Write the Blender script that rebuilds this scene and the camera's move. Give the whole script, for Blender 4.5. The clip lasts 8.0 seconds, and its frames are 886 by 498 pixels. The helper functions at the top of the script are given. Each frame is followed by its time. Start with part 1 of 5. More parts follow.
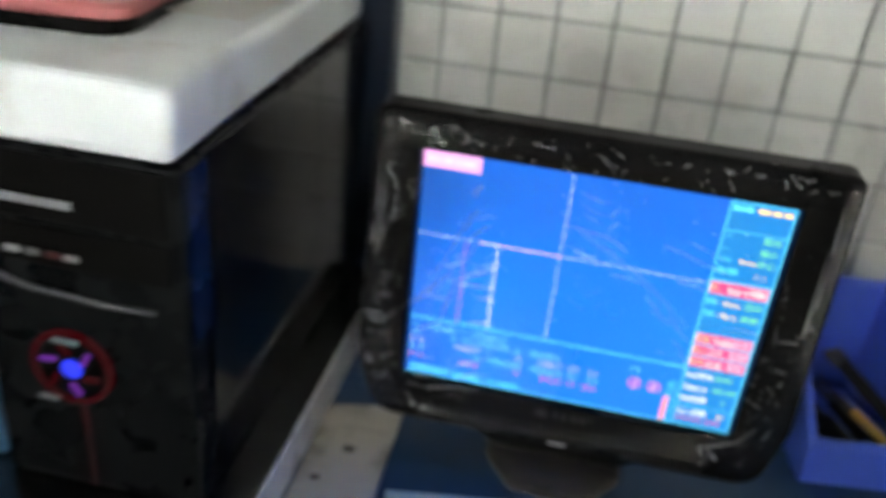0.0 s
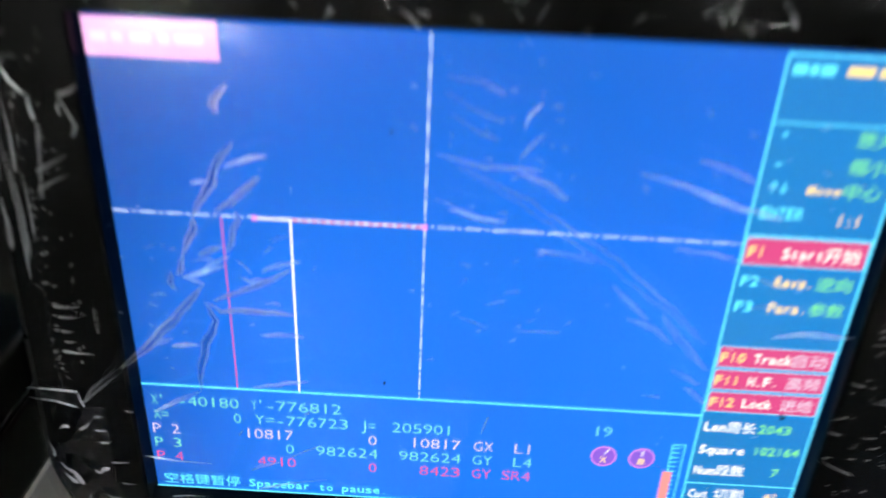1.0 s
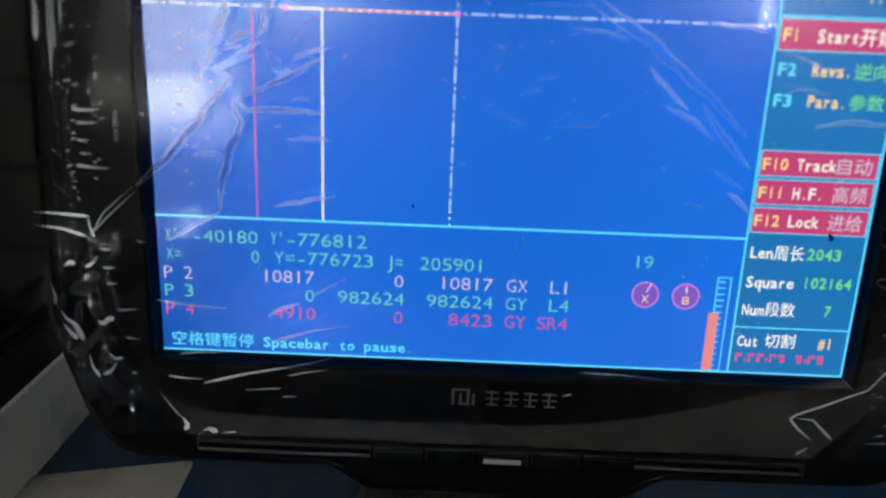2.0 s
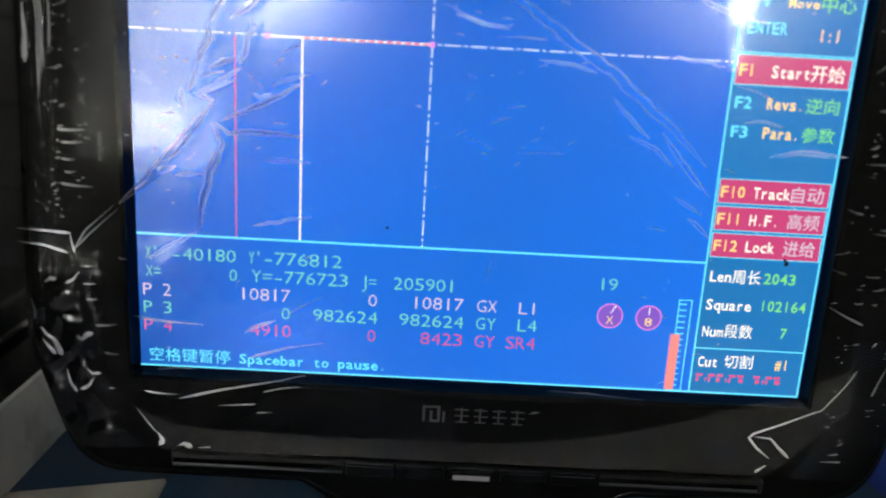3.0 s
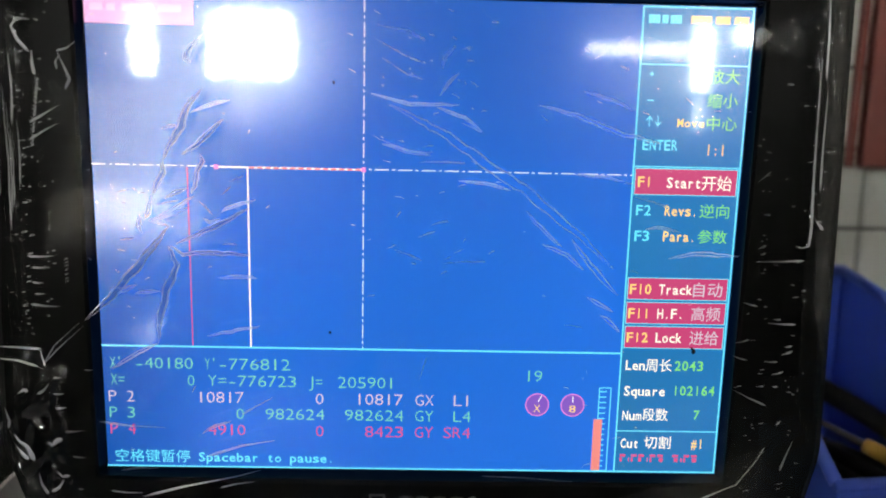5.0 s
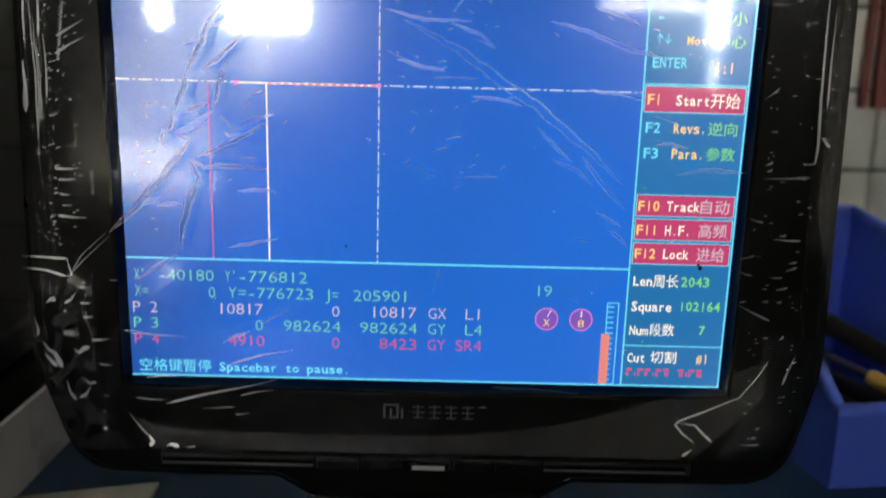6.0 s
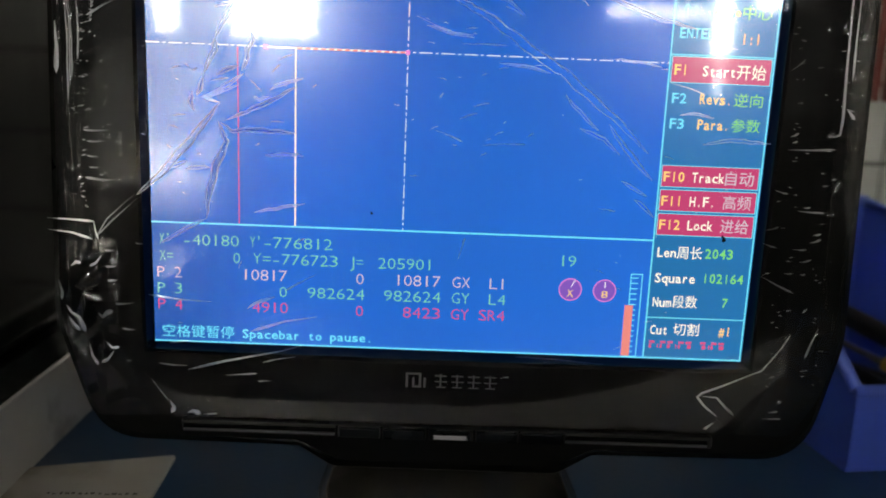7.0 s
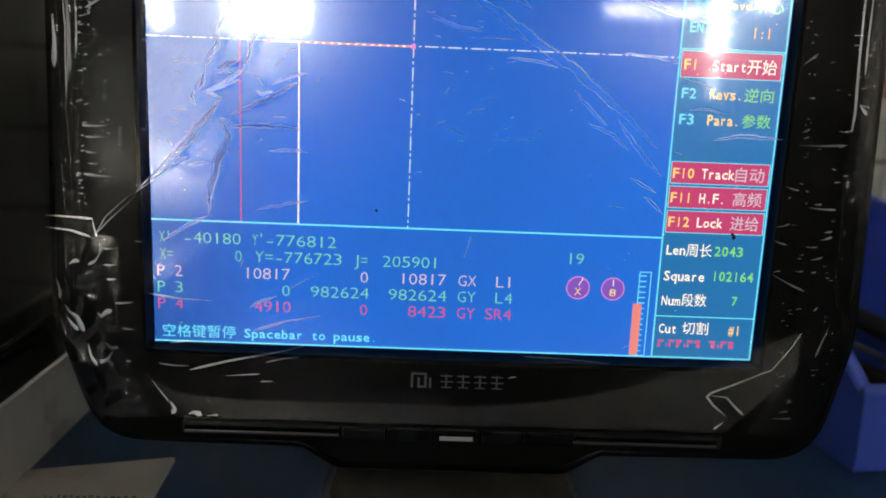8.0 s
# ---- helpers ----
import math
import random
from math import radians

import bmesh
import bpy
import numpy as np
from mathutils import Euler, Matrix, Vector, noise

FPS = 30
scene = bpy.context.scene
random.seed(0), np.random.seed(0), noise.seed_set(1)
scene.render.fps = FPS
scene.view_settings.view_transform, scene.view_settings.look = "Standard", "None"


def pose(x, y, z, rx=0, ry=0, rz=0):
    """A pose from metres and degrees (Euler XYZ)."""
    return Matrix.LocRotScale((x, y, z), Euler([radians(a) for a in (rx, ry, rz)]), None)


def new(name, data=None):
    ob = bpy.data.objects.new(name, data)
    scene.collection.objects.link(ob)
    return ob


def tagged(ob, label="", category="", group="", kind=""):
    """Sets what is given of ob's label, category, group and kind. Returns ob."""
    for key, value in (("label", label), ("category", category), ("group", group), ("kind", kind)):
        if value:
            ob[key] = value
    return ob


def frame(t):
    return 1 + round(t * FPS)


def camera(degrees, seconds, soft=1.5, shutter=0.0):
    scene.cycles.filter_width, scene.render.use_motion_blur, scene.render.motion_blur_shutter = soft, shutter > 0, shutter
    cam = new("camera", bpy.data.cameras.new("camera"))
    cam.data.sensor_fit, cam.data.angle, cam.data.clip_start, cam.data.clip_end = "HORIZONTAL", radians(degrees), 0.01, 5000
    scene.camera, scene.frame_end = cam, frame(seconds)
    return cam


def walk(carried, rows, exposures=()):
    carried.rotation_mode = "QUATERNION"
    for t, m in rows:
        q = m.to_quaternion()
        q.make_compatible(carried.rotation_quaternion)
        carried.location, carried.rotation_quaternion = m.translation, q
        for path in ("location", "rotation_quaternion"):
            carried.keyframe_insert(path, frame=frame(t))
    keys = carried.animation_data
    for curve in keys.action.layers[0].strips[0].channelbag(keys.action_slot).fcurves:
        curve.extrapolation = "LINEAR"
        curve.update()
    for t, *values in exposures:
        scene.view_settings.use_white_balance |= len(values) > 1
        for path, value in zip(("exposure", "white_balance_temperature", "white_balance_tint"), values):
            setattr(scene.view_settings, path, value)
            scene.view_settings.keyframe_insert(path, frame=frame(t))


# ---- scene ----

# ---------- camera and walk ----------
Z0 = 0.842          # height of the lit screen's lower edge above the floor
DESK = 0.750        # blue desk top
WALL_Y = 0.31       # face of the tiled wall
cam = camera(55.3, 8.0, soft=1.8, shutter=0.5)
cam.data.dof.use_dof, cam.data.dof.focus_distance, cam.data.dof.aperture_fstop = True, 0.42, 4.6
# seconds, x, y, z over the screen's lower edge, yaw, pitch, roll
PATH = [
    (0.0, 0.1245, -0.6518, 0.4919, 8.78, -28.29, 6.04),
    (0.1, 0.1290, -0.6150, 0.4806, 7.50, -29.00, 5.30),
    (0.2, 0.1400, -0.5659, 0.4709, 6.50, -30.30, 4.30),
    (0.4, 0.1151, -0.4680, 0.4417, 1.83, -30.53, 2.61),
    (0.6, 0.0974, -0.3633, 0.4188, -1.69, -34.20, 1.78),
    (0.8, 0.1133, -0.3186, 0.3640, -1.69, -32.02, 3.30),
    (1.0, 0.1388, -0.2995, 0.3070, 1.01, -29.09, 2.66),
    (1.2, 0.1400, -0.2810, 0.2668, 1.44, -27.38, 2.11),
    (1.5, 0.1322, -0.2829, 0.2104, 2.54, -22.74, 1.90),
    (1.8, 0.1268, -0.3235, 0.1682, 0.79, -19.86, 2.12),
    (2.0, 0.1264, -0.3483, 0.1593, 0.46, -17.05, 2.23),
    (3.5, 0.1335, -0.3668, 0.1578, -1.68, -13.87, 3.40),
    (4.0, 0.1423, -0.3773, 0.1793, -1.73, -12.02, 2.85),
    (4.5, 0.1505, -0.3853, 0.1898, -1.46, -11.17, 1.83),
    (4.7, 0.1525, -0.3895, 0.1893, -1.60, -10.64, 1.45),
    (5.8, 0.1543, -0.4108, 0.1751, -0.86, -12.40, 1.47),
    (6.0, 0.1541, -0.4127, 0.1650, -0.62, -12.86, 1.56),
    (6.5, 0.1474, -0.4200, 0.1463, -0.71, -12.02, 1.91),
    (7.0, 0.1404, -0.4187, 0.1416, -0.84, -11.80, 2.34),
    (7.5, 0.1325, -0.4134, 0.1389, -1.17, -12.03, 2.50),
    (8.0, 0.1339, -0.4117, 0.1386, -1.36, -11.76, 2.38),
]
# seconds, stops, kelvin, tint
EXPOSURE = [(0.0, 1.10, 6700, 10), (0.6, 0.95, 7000, 11), (0.9, 0.88, 6700, 10), (1.15, 0.58, 6500, 9), (1.4, 0.32, 6400, 8), (2.0, 0.12, 6500, 9),
            (3.5, 0.48, 6850, 9), (4.5, 0.42, 6900, 9), (6.0, 0.10, 7200, 10), (8.0, 0.16, 7250, 11)]
walk(cam, [(t, pose(x, y, Z0 + z, 90 + pitch, 0, yaw) @ pose(0, 0, 0, 0, 0, roll)) for t, x, y, z, yaw, pitch, roll in PATH], EXPOSURE)

# ---------- world and light ----------
SKY, TUBE = 38.0, 20.0
world = bpy.data.worlds.new("world")
scene.world = world
world.use_nodes = True
wn = world.node_tree.nodes
sky = wn.new("ShaderNodeTexSky")
sky.sky_type, sky.sun_disc = "NISHITA", False
sky.sun_elevation, sky.sun_rotation = radians(40), radians(200)
world.node_tree.links.new(sky.outputs[0], wn["Background"].inputs[0])
wn["Background"].inputs[1].default_value = 0.1


# ---------- materials ----------
def material(name, colour, rough=0.5, metal=0.0, vary=0.15, scale=30.0, bump=0.1, bump_scale=None, per_object=0.0, coat=0.0, spec=0.5, detail=6.0, stain=None, stain_scale=6.0, stain_lo=0.55):
    """Principled surface with broad and fine variation of colour and roughness, and fine relief."""
    m = bpy.data.materials.new(name)
    m.use_nodes = True
    n, l = m.node_tree.nodes, m.node_tree.links
    b = n["Principled BSDF"]
    b.inputs["Roughness"].default_value, b.inputs["Metallic"].default_value, b.inputs["Coat Weight"].default_value = rough, metal, coat
    b.inputs["Specular IOR Level"].default_value = spec
    geo = n.new("ShaderNodeNewGeometry")
    fine, broad = n.new("ShaderNodeTexNoise"), n.new("ShaderNodeTexNoise")
    fine.inputs["Scale"].default_value, fine.inputs["Detail"].default_value = scale, detail
    broad.inputs["Scale"].default_value, broad.inputs["Detail"].default_value = scale / 7, 3
    for t in (fine, broad):
        l.new(geo.outputs["Position"], t.inputs["Vector"])
    add = n.new("ShaderNodeMath")
    add.operation = "ADD"
    l.new(fine.outputs[0], add.inputs[0]); l.new(broad.outputs[0], add.inputs[1])
    last = add.outputs[0]
    if per_object:
        info, more = n.new("ShaderNodeObjectInfo"), n.new("ShaderNodeMath")
        more.operation = "MULTIPLY_ADD"
        more.inputs[1].default_value = per_object / max(vary, 0.01)
        l.new(info.outputs["Random"], more.inputs[0]); l.new(last, more.inputs[2])
        last = more.outputs[0]
    ramp = n.new("ShaderNodeMapRange")
    ramp.inputs["From Min"].default_value, ramp.inputs["From Max"].default_value = 0.4, 1.6
    ramp.inputs["To Min"].default_value, ramp.inputs["To Max"].default_value = 1 - vary, 1 + vary
    l.new(last, ramp.inputs["Value"])
    mul = n.new("ShaderNodeVectorMath")
    mul.operation = "SCALE"
    mul.inputs[0].default_value = colour
    l.new(ramp.outputs[0], mul.inputs["Scale"])
    out = mul.outputs[0]
    if stain:
        s, sr, mix = n.new("ShaderNodeTexNoise"), n.new("ShaderNodeMapRange"), n.new("ShaderNodeMix")
        s.inputs["Scale"].default_value, s.inputs["Detail"].default_value = stain_scale, 5
        l.new(geo.outputs["Position"], s.inputs["Vector"]); l.new(s.outputs[0], sr.inputs["Value"])
        sr.inputs["From Min"].default_value, sr.inputs["From Max"].default_value = stain_lo, stain_lo + 0.2
        mix.data_type = "RGBA"
        l.new(sr.outputs[0], mix.inputs["Factor"]); l.new(out, mix.inputs[6])
        mix.inputs[7].default_value = (*stain, 1)
        out = mix.outputs[2]
    l.new(out, b.inputs["Base Color"])
    rr = n.new("ShaderNodeMapRange")
    rr.inputs["From Min"].default_value, rr.inputs["From Max"].default_value = 0.5, 1.5
    rr.inputs["To Min"].default_value, rr.inputs["To Max"].default_value = max(rough - 0.08, 0.03), min(rough + 0.1, 1)
    l.new(add.outputs[0], rr.inputs["Value"]); l.new(rr.outputs[0], b.inputs["Roughness"])
    if bump:
        bp, bn = n.new("ShaderNodeBump"), n.new("ShaderNodeTexNoise")
        bn.inputs["Scale"].default_value = bump_scale or scale * 8
        bp.inputs["Strength"].default_value, bp.inputs["Distance"].default_value = bump, 0.001
        l.new(geo.outputs["Position"], bn.inputs["Vector"]); l.new(bn.outputs[0], bp.inputs["Height"]); l.new(bp.outputs[0], b.inputs["Normal"])
    return m


def glow(name, colour, strength=1.0, vary=0.0, scale=20.0, weave=0.0, matte=0.0, edge_fade=0.0):
    """A surface that gives off light; matte: how strongly its dull front, under a thin gloss, reflects the room; the
    last value fades the emission towards the upper and one upright edge, painting in view-angle dimming along with
    backlight falloff.
    """
    m = bpy.data.materials.new(name)
    m.use_nodes = True
    n, l = m.node_tree.nodes, m.node_tree.links
    e = n["Principled BSDF"]
    e.inputs["Base Color"].default_value, e.inputs["Emission Color"].default_value = (0.008, 0.008, 0.008, 1), (*colour, 1)
    e.inputs["IOR"].default_value = 1.5
    e.inputs["Emission Strength"].default_value, e.inputs["Roughness"].default_value, e.inputs["Specular IOR Level"].default_value = strength, 0.22, matte
    if matte:
        e.inputs["Coat Weight"].default_value, e.inputs["Coat Roughness"].default_value = 0.9, 0.05
    if vary or weave:
        geo, t, r = n.new("ShaderNodeNewGeometry"), n.new("ShaderNodeTexNoise"), n.new("ShaderNodeMapRange")
        t.inputs["Scale"].default_value, t.inputs["Detail"].default_value = scale, 2
        l.new(geo.outputs["Position"], t.inputs["Vector"]); l.new(t.outputs[0], r.inputs["Value"])
        r.inputs["From Min"].default_value, r.inputs["From Max"].default_value = 0.3, 0.7
        r.inputs["To Min"].default_value, r.inputs["To Max"].default_value = strength * (1 - vary), strength * (1 + vary)
        last = r.outputs[0]
        if weave:
            w, wr, mm = n.new("ShaderNodeTexChecker"), n.new("ShaderNodeMapRange"), n.new("ShaderNodeMath")
            w.inputs["Scale"].default_value = 1150
            l.new(geo.outputs["Position"], w.inputs["Vector"]); l.new(w.outputs["Fac"], wr.inputs["Value"])
            wr.inputs["To Min"].default_value, wr.inputs["To Max"].default_value = 1 - weave, 1 + weave
            mm.operation = "MULTIPLY"
            l.new(last, mm.inputs[0]); l.new(wr.outputs[0], mm.inputs[1])
            last = mm.outputs[0]
        # view-angle dimming, with some backlight falloff, painted into the emission
        if edge_fade:
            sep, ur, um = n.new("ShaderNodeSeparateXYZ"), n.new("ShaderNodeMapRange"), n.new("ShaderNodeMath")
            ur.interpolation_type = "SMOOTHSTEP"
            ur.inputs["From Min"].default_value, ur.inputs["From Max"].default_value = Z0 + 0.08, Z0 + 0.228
            ur.inputs["To Min"].default_value, ur.inputs["To Max"].default_value = 1 + edge_fade * 0.4, 1 - edge_fade
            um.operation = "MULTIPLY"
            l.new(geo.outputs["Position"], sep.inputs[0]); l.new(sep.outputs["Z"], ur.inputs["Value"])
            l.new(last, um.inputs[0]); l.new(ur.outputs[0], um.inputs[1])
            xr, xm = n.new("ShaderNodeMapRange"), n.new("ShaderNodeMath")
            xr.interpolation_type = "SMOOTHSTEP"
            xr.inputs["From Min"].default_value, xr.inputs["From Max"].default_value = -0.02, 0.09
            xr.inputs["To Min"].default_value, xr.inputs["To Max"].default_value = 1 - 1.9 * edge_fade, 1
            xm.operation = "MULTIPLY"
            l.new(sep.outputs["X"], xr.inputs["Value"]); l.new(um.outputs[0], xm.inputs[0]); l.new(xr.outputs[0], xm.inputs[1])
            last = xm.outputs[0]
        l.new(last, e.inputs["Emission Strength"])
    return m


def film_material(name, gloss, haze, rough, tint=(1, 1, 1), bump=0.0, broad=0.0, milk=(0.75, 0.75, 0.75), thin=False):
    """Clear plastic film: mostly see-through, a sharp reflection, a broad one, and a little milkiness; thin: lays the
    milk colour on top, painting in glints.
    """
    m = bpy.data.materials.new(name)
    m.use_nodes = True
    n, l = m.node_tree.nodes, m.node_tree.links
    n.remove(n["Principled BSDF"])
    clear, g1, g2, d = n.new("ShaderNodeBsdfTransparent"), n.new("ShaderNodeBsdfGlossy"), n.new("ShaderNodeBsdfGlossy"), n.new("ShaderNodeBsdfDiffuse")
    clear.inputs[0].default_value = (*tint, 1)
    g1.inputs["Roughness"].default_value, g2.inputs["Roughness"].default_value = rough, 0.33
    d.inputs[0].default_value = (*milk, 1)
    a, b, c = n.new("ShaderNodeAddShader" if thin else "ShaderNodeMixShader"), n.new("ShaderNodeMixShader"), n.new("ShaderNodeMixShader")
    if not thin:
        a.inputs[0].default_value = haze
    b.inputs[0].default_value, c.inputs[0].default_value = broad, gloss
    l.new(clear.outputs[0], a.inputs[-2]); l.new(d.outputs[0], a.inputs[-1])
    l.new(a.outputs[0], b.inputs[1]); l.new(g2.outputs[0], b.inputs[2])
    l.new(b.outputs[0], c.inputs[1]); l.new(g1.outputs[0], c.inputs[2])
    l.new(c.outputs[0], n["Material Output"].inputs[0])
    if bump:
        geo, t, bp = n.new("ShaderNodeNewGeometry"), n.new("ShaderNodeTexNoise"), n.new("ShaderNodeBump")
        t.inputs["Scale"].default_value, t.inputs["Detail"].default_value = 60, 3
        bp.inputs["Strength"].default_value, bp.inputs["Distance"].default_value = bump, 0.001
        l.new(geo.outputs["Position"], t.inputs["Vector"]); l.new(t.outputs[0], bp.inputs["Height"])
        for g in (g1, g2):
            l.new(bp.outputs[0], g.inputs["Normal"])
    return m


M_TILE = material("glazed_tile", (0.48, 0.465, 0.43), 0.28, vary=0.06, scale=18, bump=0.05, per_object=0.05, stain=(0.37, 0.345, 0.30), stain_scale=9, stain_lo=0.62)
M_GROUT = material("grout", (0.09, 0.084, 0.078), 0.9, vary=0.3, scale=60, bump=0.4)
M_DESK = material("blue_paint", (0.016, 0.053, 0.122), 0.42, vary=0.22, scale=40, bump=0.15, stain=(0.02, 0.05, 0.10), stain_scale=14)
M_POST = material("navy_paint", (0.003, 0.009, 0.022), 0.35, vary=0.2, scale=25, bump=0.1)
M_NAVY = material("navy_tone", (0.002, 0.006, 0.040), 0.25, vary=0.15, scale=30, bump=0.03)
M_PALEBLUE = material("light_blue_enamel", (0.10, 0.30, 0.58), 0.4, vary=0.1, scale=25, bump=0.08)
M_WHITE = material("white_board", (0.76, 0.78, 0.79), 0.3, vary=0.05, scale=22, bump=0.06, stain=(0.55, 0.53, 0.48), stain_scale=12, stain_lo=0.58)
M_LEDGE = material("grimy_white_paint", (0.74, 0.72, 0.69), 0.5, vary=0.1, scale=35, bump=0.15, stain=(0.30, 0.28, 0.25), stain_scale=22, stain_lo=0.55)
M_PLATE = material("stained_card", (0.54, 0.49, 0.43), 0.6, vary=0.12, scale=40, bump=0.15, stain=(0.24, 0.18, 0.12), stain_scale=16, stain_lo=0.48)
M_BLACK = material("black_abs", (0.0042, 0.0040, 0.0038), 0.30, vary=0.2, scale=50, bump=0.03, spec=0.045)
M_MATTE = material("matte_black", (0.009, 0.008, 0.007), 0.5, vary=0.2, scale=60, bump=0.2, bump_scale=900, spec=0.25)
M_CASE = material("black_lacquer", (0.005, 0.0055, 0.006), 0.26, vary=0.2, scale=30, bump=0.04, spec=0.12)
M_SIDE = material("black_steel_panel", (0.010, 0.0095, 0.009), 0.12, vary=0.2, scale=20, bump=0.02, spec=0.5)
M_SILVER = material("dull_silver", (0.45, 0.45, 0.47), 0.35, metal=0.7, vary=0.1, scale=60, bump=0.05)
# painted shade for the button strip's gaps and grooves
M_GAP = material("gap_shade_black", (0.0015, 0.0015, 0.0015), 0.9, vary=0.1, scale=60, bump=0, spec=0.05)
M_LIP = material("polished_black", (0.006, 0.006, 0.006), 0.16, vary=0.1, scale=60, bump=0.0, spec=0.6)
M_TRIM = material("grey_lacquer", (0.07, 0.07, 0.075), 0.35, vary=0.1, scale=60, bump=0.05)
M_LIGHTGREY = material("grey_print", (0.13, 0.13, 0.135), 0.5, vary=0.1, scale=80, bump=0)
M_BIN = material("blue_polypropylene", (0.05, 0.10, 0.52), 0.42, vary=0.08, scale=30, bump=0.12)
M_RED = material("red_vinyl", (0.50, 0.15, 0.14), 0.45, vary=0.15, scale=30, bump=0.1)
M_REDLINE = material("red_plastic", (0.065, 0.005, 0.006), 0.35, vary=0.1, scale=40, bump=0)
M_PAPER = material("creased_paper", (0.74, 0.71, 0.68), 0.8, vary=0.1, scale=30, bump=0.3, bump_scale=50)
M_INK = material("faded_ink", (0.14, 0.12, 0.10), 0.8, vary=0.3, scale=100, bump=0)
M_WOOD = material("yellow_handle", (0.50, 0.27, 0.05), 0.4, vary=0.15, scale=60, bump=0.1)
M_RUST = material("dark_tool_steel", (0.07, 0.065, 0.06), 0.45, metal=0.6, vary=0.3, scale=60, bump=0.2)
M_FLOOR = material("concrete_floor", (0.32, 0.30, 0.28), 0.6, vary=0.2, scale=8, bump=0.3, stain=(0.12, 0.11, 0.10), stain_scale=3)
M_CEIL = material("ceiling_plaster", (0.78, 0.76, 0.72), 0.9, vary=0.06, scale=8, bump=0.1)
M_WALL = material("fill_plaster", (0.50, 0.47, 0.43), 0.9, vary=0.1, scale=8, bump=0.2)
# unseen window wall, coloured dark to keep its reflection in the film dim
M_DARKWALL = material("darkened_plaster", (0.10, 0.092, 0.083), 0.9, vary=0.15, scale=8, bump=0.2)
M_FRAME = material("window_frame_paint", (0.30, 0.29, 0.27), 0.5, vary=0.1, scale=30, bump=0.1)
M_BROWNRED = material("brown_red_paint", (0.16, 0.030, 0.022), 0.5, vary=0.2, scale=40, bump=0.1)
M_SKY = glow("outdoor_daylight", (0.92, 0.985, 0.985), SKY)
M_TUBE = glow("tube_light", (0.95, 0.98, 1.0), TUBE)


def cloth(name, colour, through_share):
    """Thin cloth that lets part of the daylight through."""
    m = bpy.data.materials.new(name)
    m.use_nodes = True
    n, l = m.node_tree.nodes, m.node_tree.links
    n.remove(n["Principled BSDF"])
    d, t, mix, geo, w, r = n.new("ShaderNodeBsdfDiffuse"), n.new("ShaderNodeBsdfTranslucent"), n.new("ShaderNodeMixShader"), n.new("ShaderNodeNewGeometry"), n.new("ShaderNodeTexNoise"), n.new("ShaderNodeMapRange")
    d.inputs[0].default_value = t.inputs[0].default_value = (*colour, 1)
    w.inputs["Scale"].default_value = 25
    r.inputs["To Min"].default_value, r.inputs["To Max"].default_value = through_share * 0.7, through_share * 1.3
    l.new(geo.outputs["Position"], w.inputs["Vector"]); l.new(w.outputs[0], r.inputs["Value"]); l.new(r.outputs[0], mix.inputs[0])
    l.new(d.outputs[0], mix.inputs[1]); l.new(t.outputs[0], mix.inputs[2]); l.new(mix.outputs[0], n["Material Output"].inputs[0])
    return m


M_CURTAIN = cloth("pale_haze_cloth", (0.70, 0.68, 0.66), 0.14)
M_THIN = cloth("dimming_cloth", (0.85, 0.79, 0.72), 0.44)
M_FILM = film_material("clear_film", 0.011, 0.0005, 0.05, broad=0.0006)
# same film with gloss raised so that glints show along the rim
M_CRUMPLE = film_material("crumpled_glint_film", 0.06, 0.0006, 0.05, broad=0.001)
# pale diffuse laid on top paints a base for the rim's glints
M_CREASE = film_material("film_crease_glint", 0.28, 0.0, 0.10, broad=0.08, milk=(0.40, 0.40, 0.41), thin=True)
# white laid over the folds paints window glints, with some milky scatter
M_FOLD = film_material("whitened_glint_fold", 0.20, 0.0, 0.14, broad=0.06, milk=(0.90, 0.92, 0.90), thin=True)
# dark tint paints shade between the two ridges of a fold
M_POCKET = film_material("fold_shade_film", 0.03, 0.015, 0.12, (0.62, 0.64, 0.68))
M_TAPE = film_material("clear_tape", 0.05, 0.012, 0.10, broad=0.01)
# brown-grey haze stands in for the reflection in the chin's band
M_SAG = film_material("hazed_film", 0.010, 0.060, 0.25, broad=0.004, milk=(0.75, 0.68, 0.60))
M_FLAP = film_material("loose_film", 0.04, 0.03, 0.12, broad=0.01, milk=(0.75, 0.70, 0.64))
M_BAG = film_material("cloudy_bag", 0.03, 0.085, 0.3, (0.9, 0.87, 0.84), bump=0.6, milk=(0.5, 0.44, 0.38))
M_LCD = glow("lcd_blue", (0.006, 0.121, 0.60), 1.05, vary=0.08, scale=5, matte=0.9, edge_fade=0.23)
M_PANE = glow("lcd_panel_blue", (0.010, 0.16, 0.44), 1.0, vary=0.05, scale=9, weave=0.12, matte=0.9)
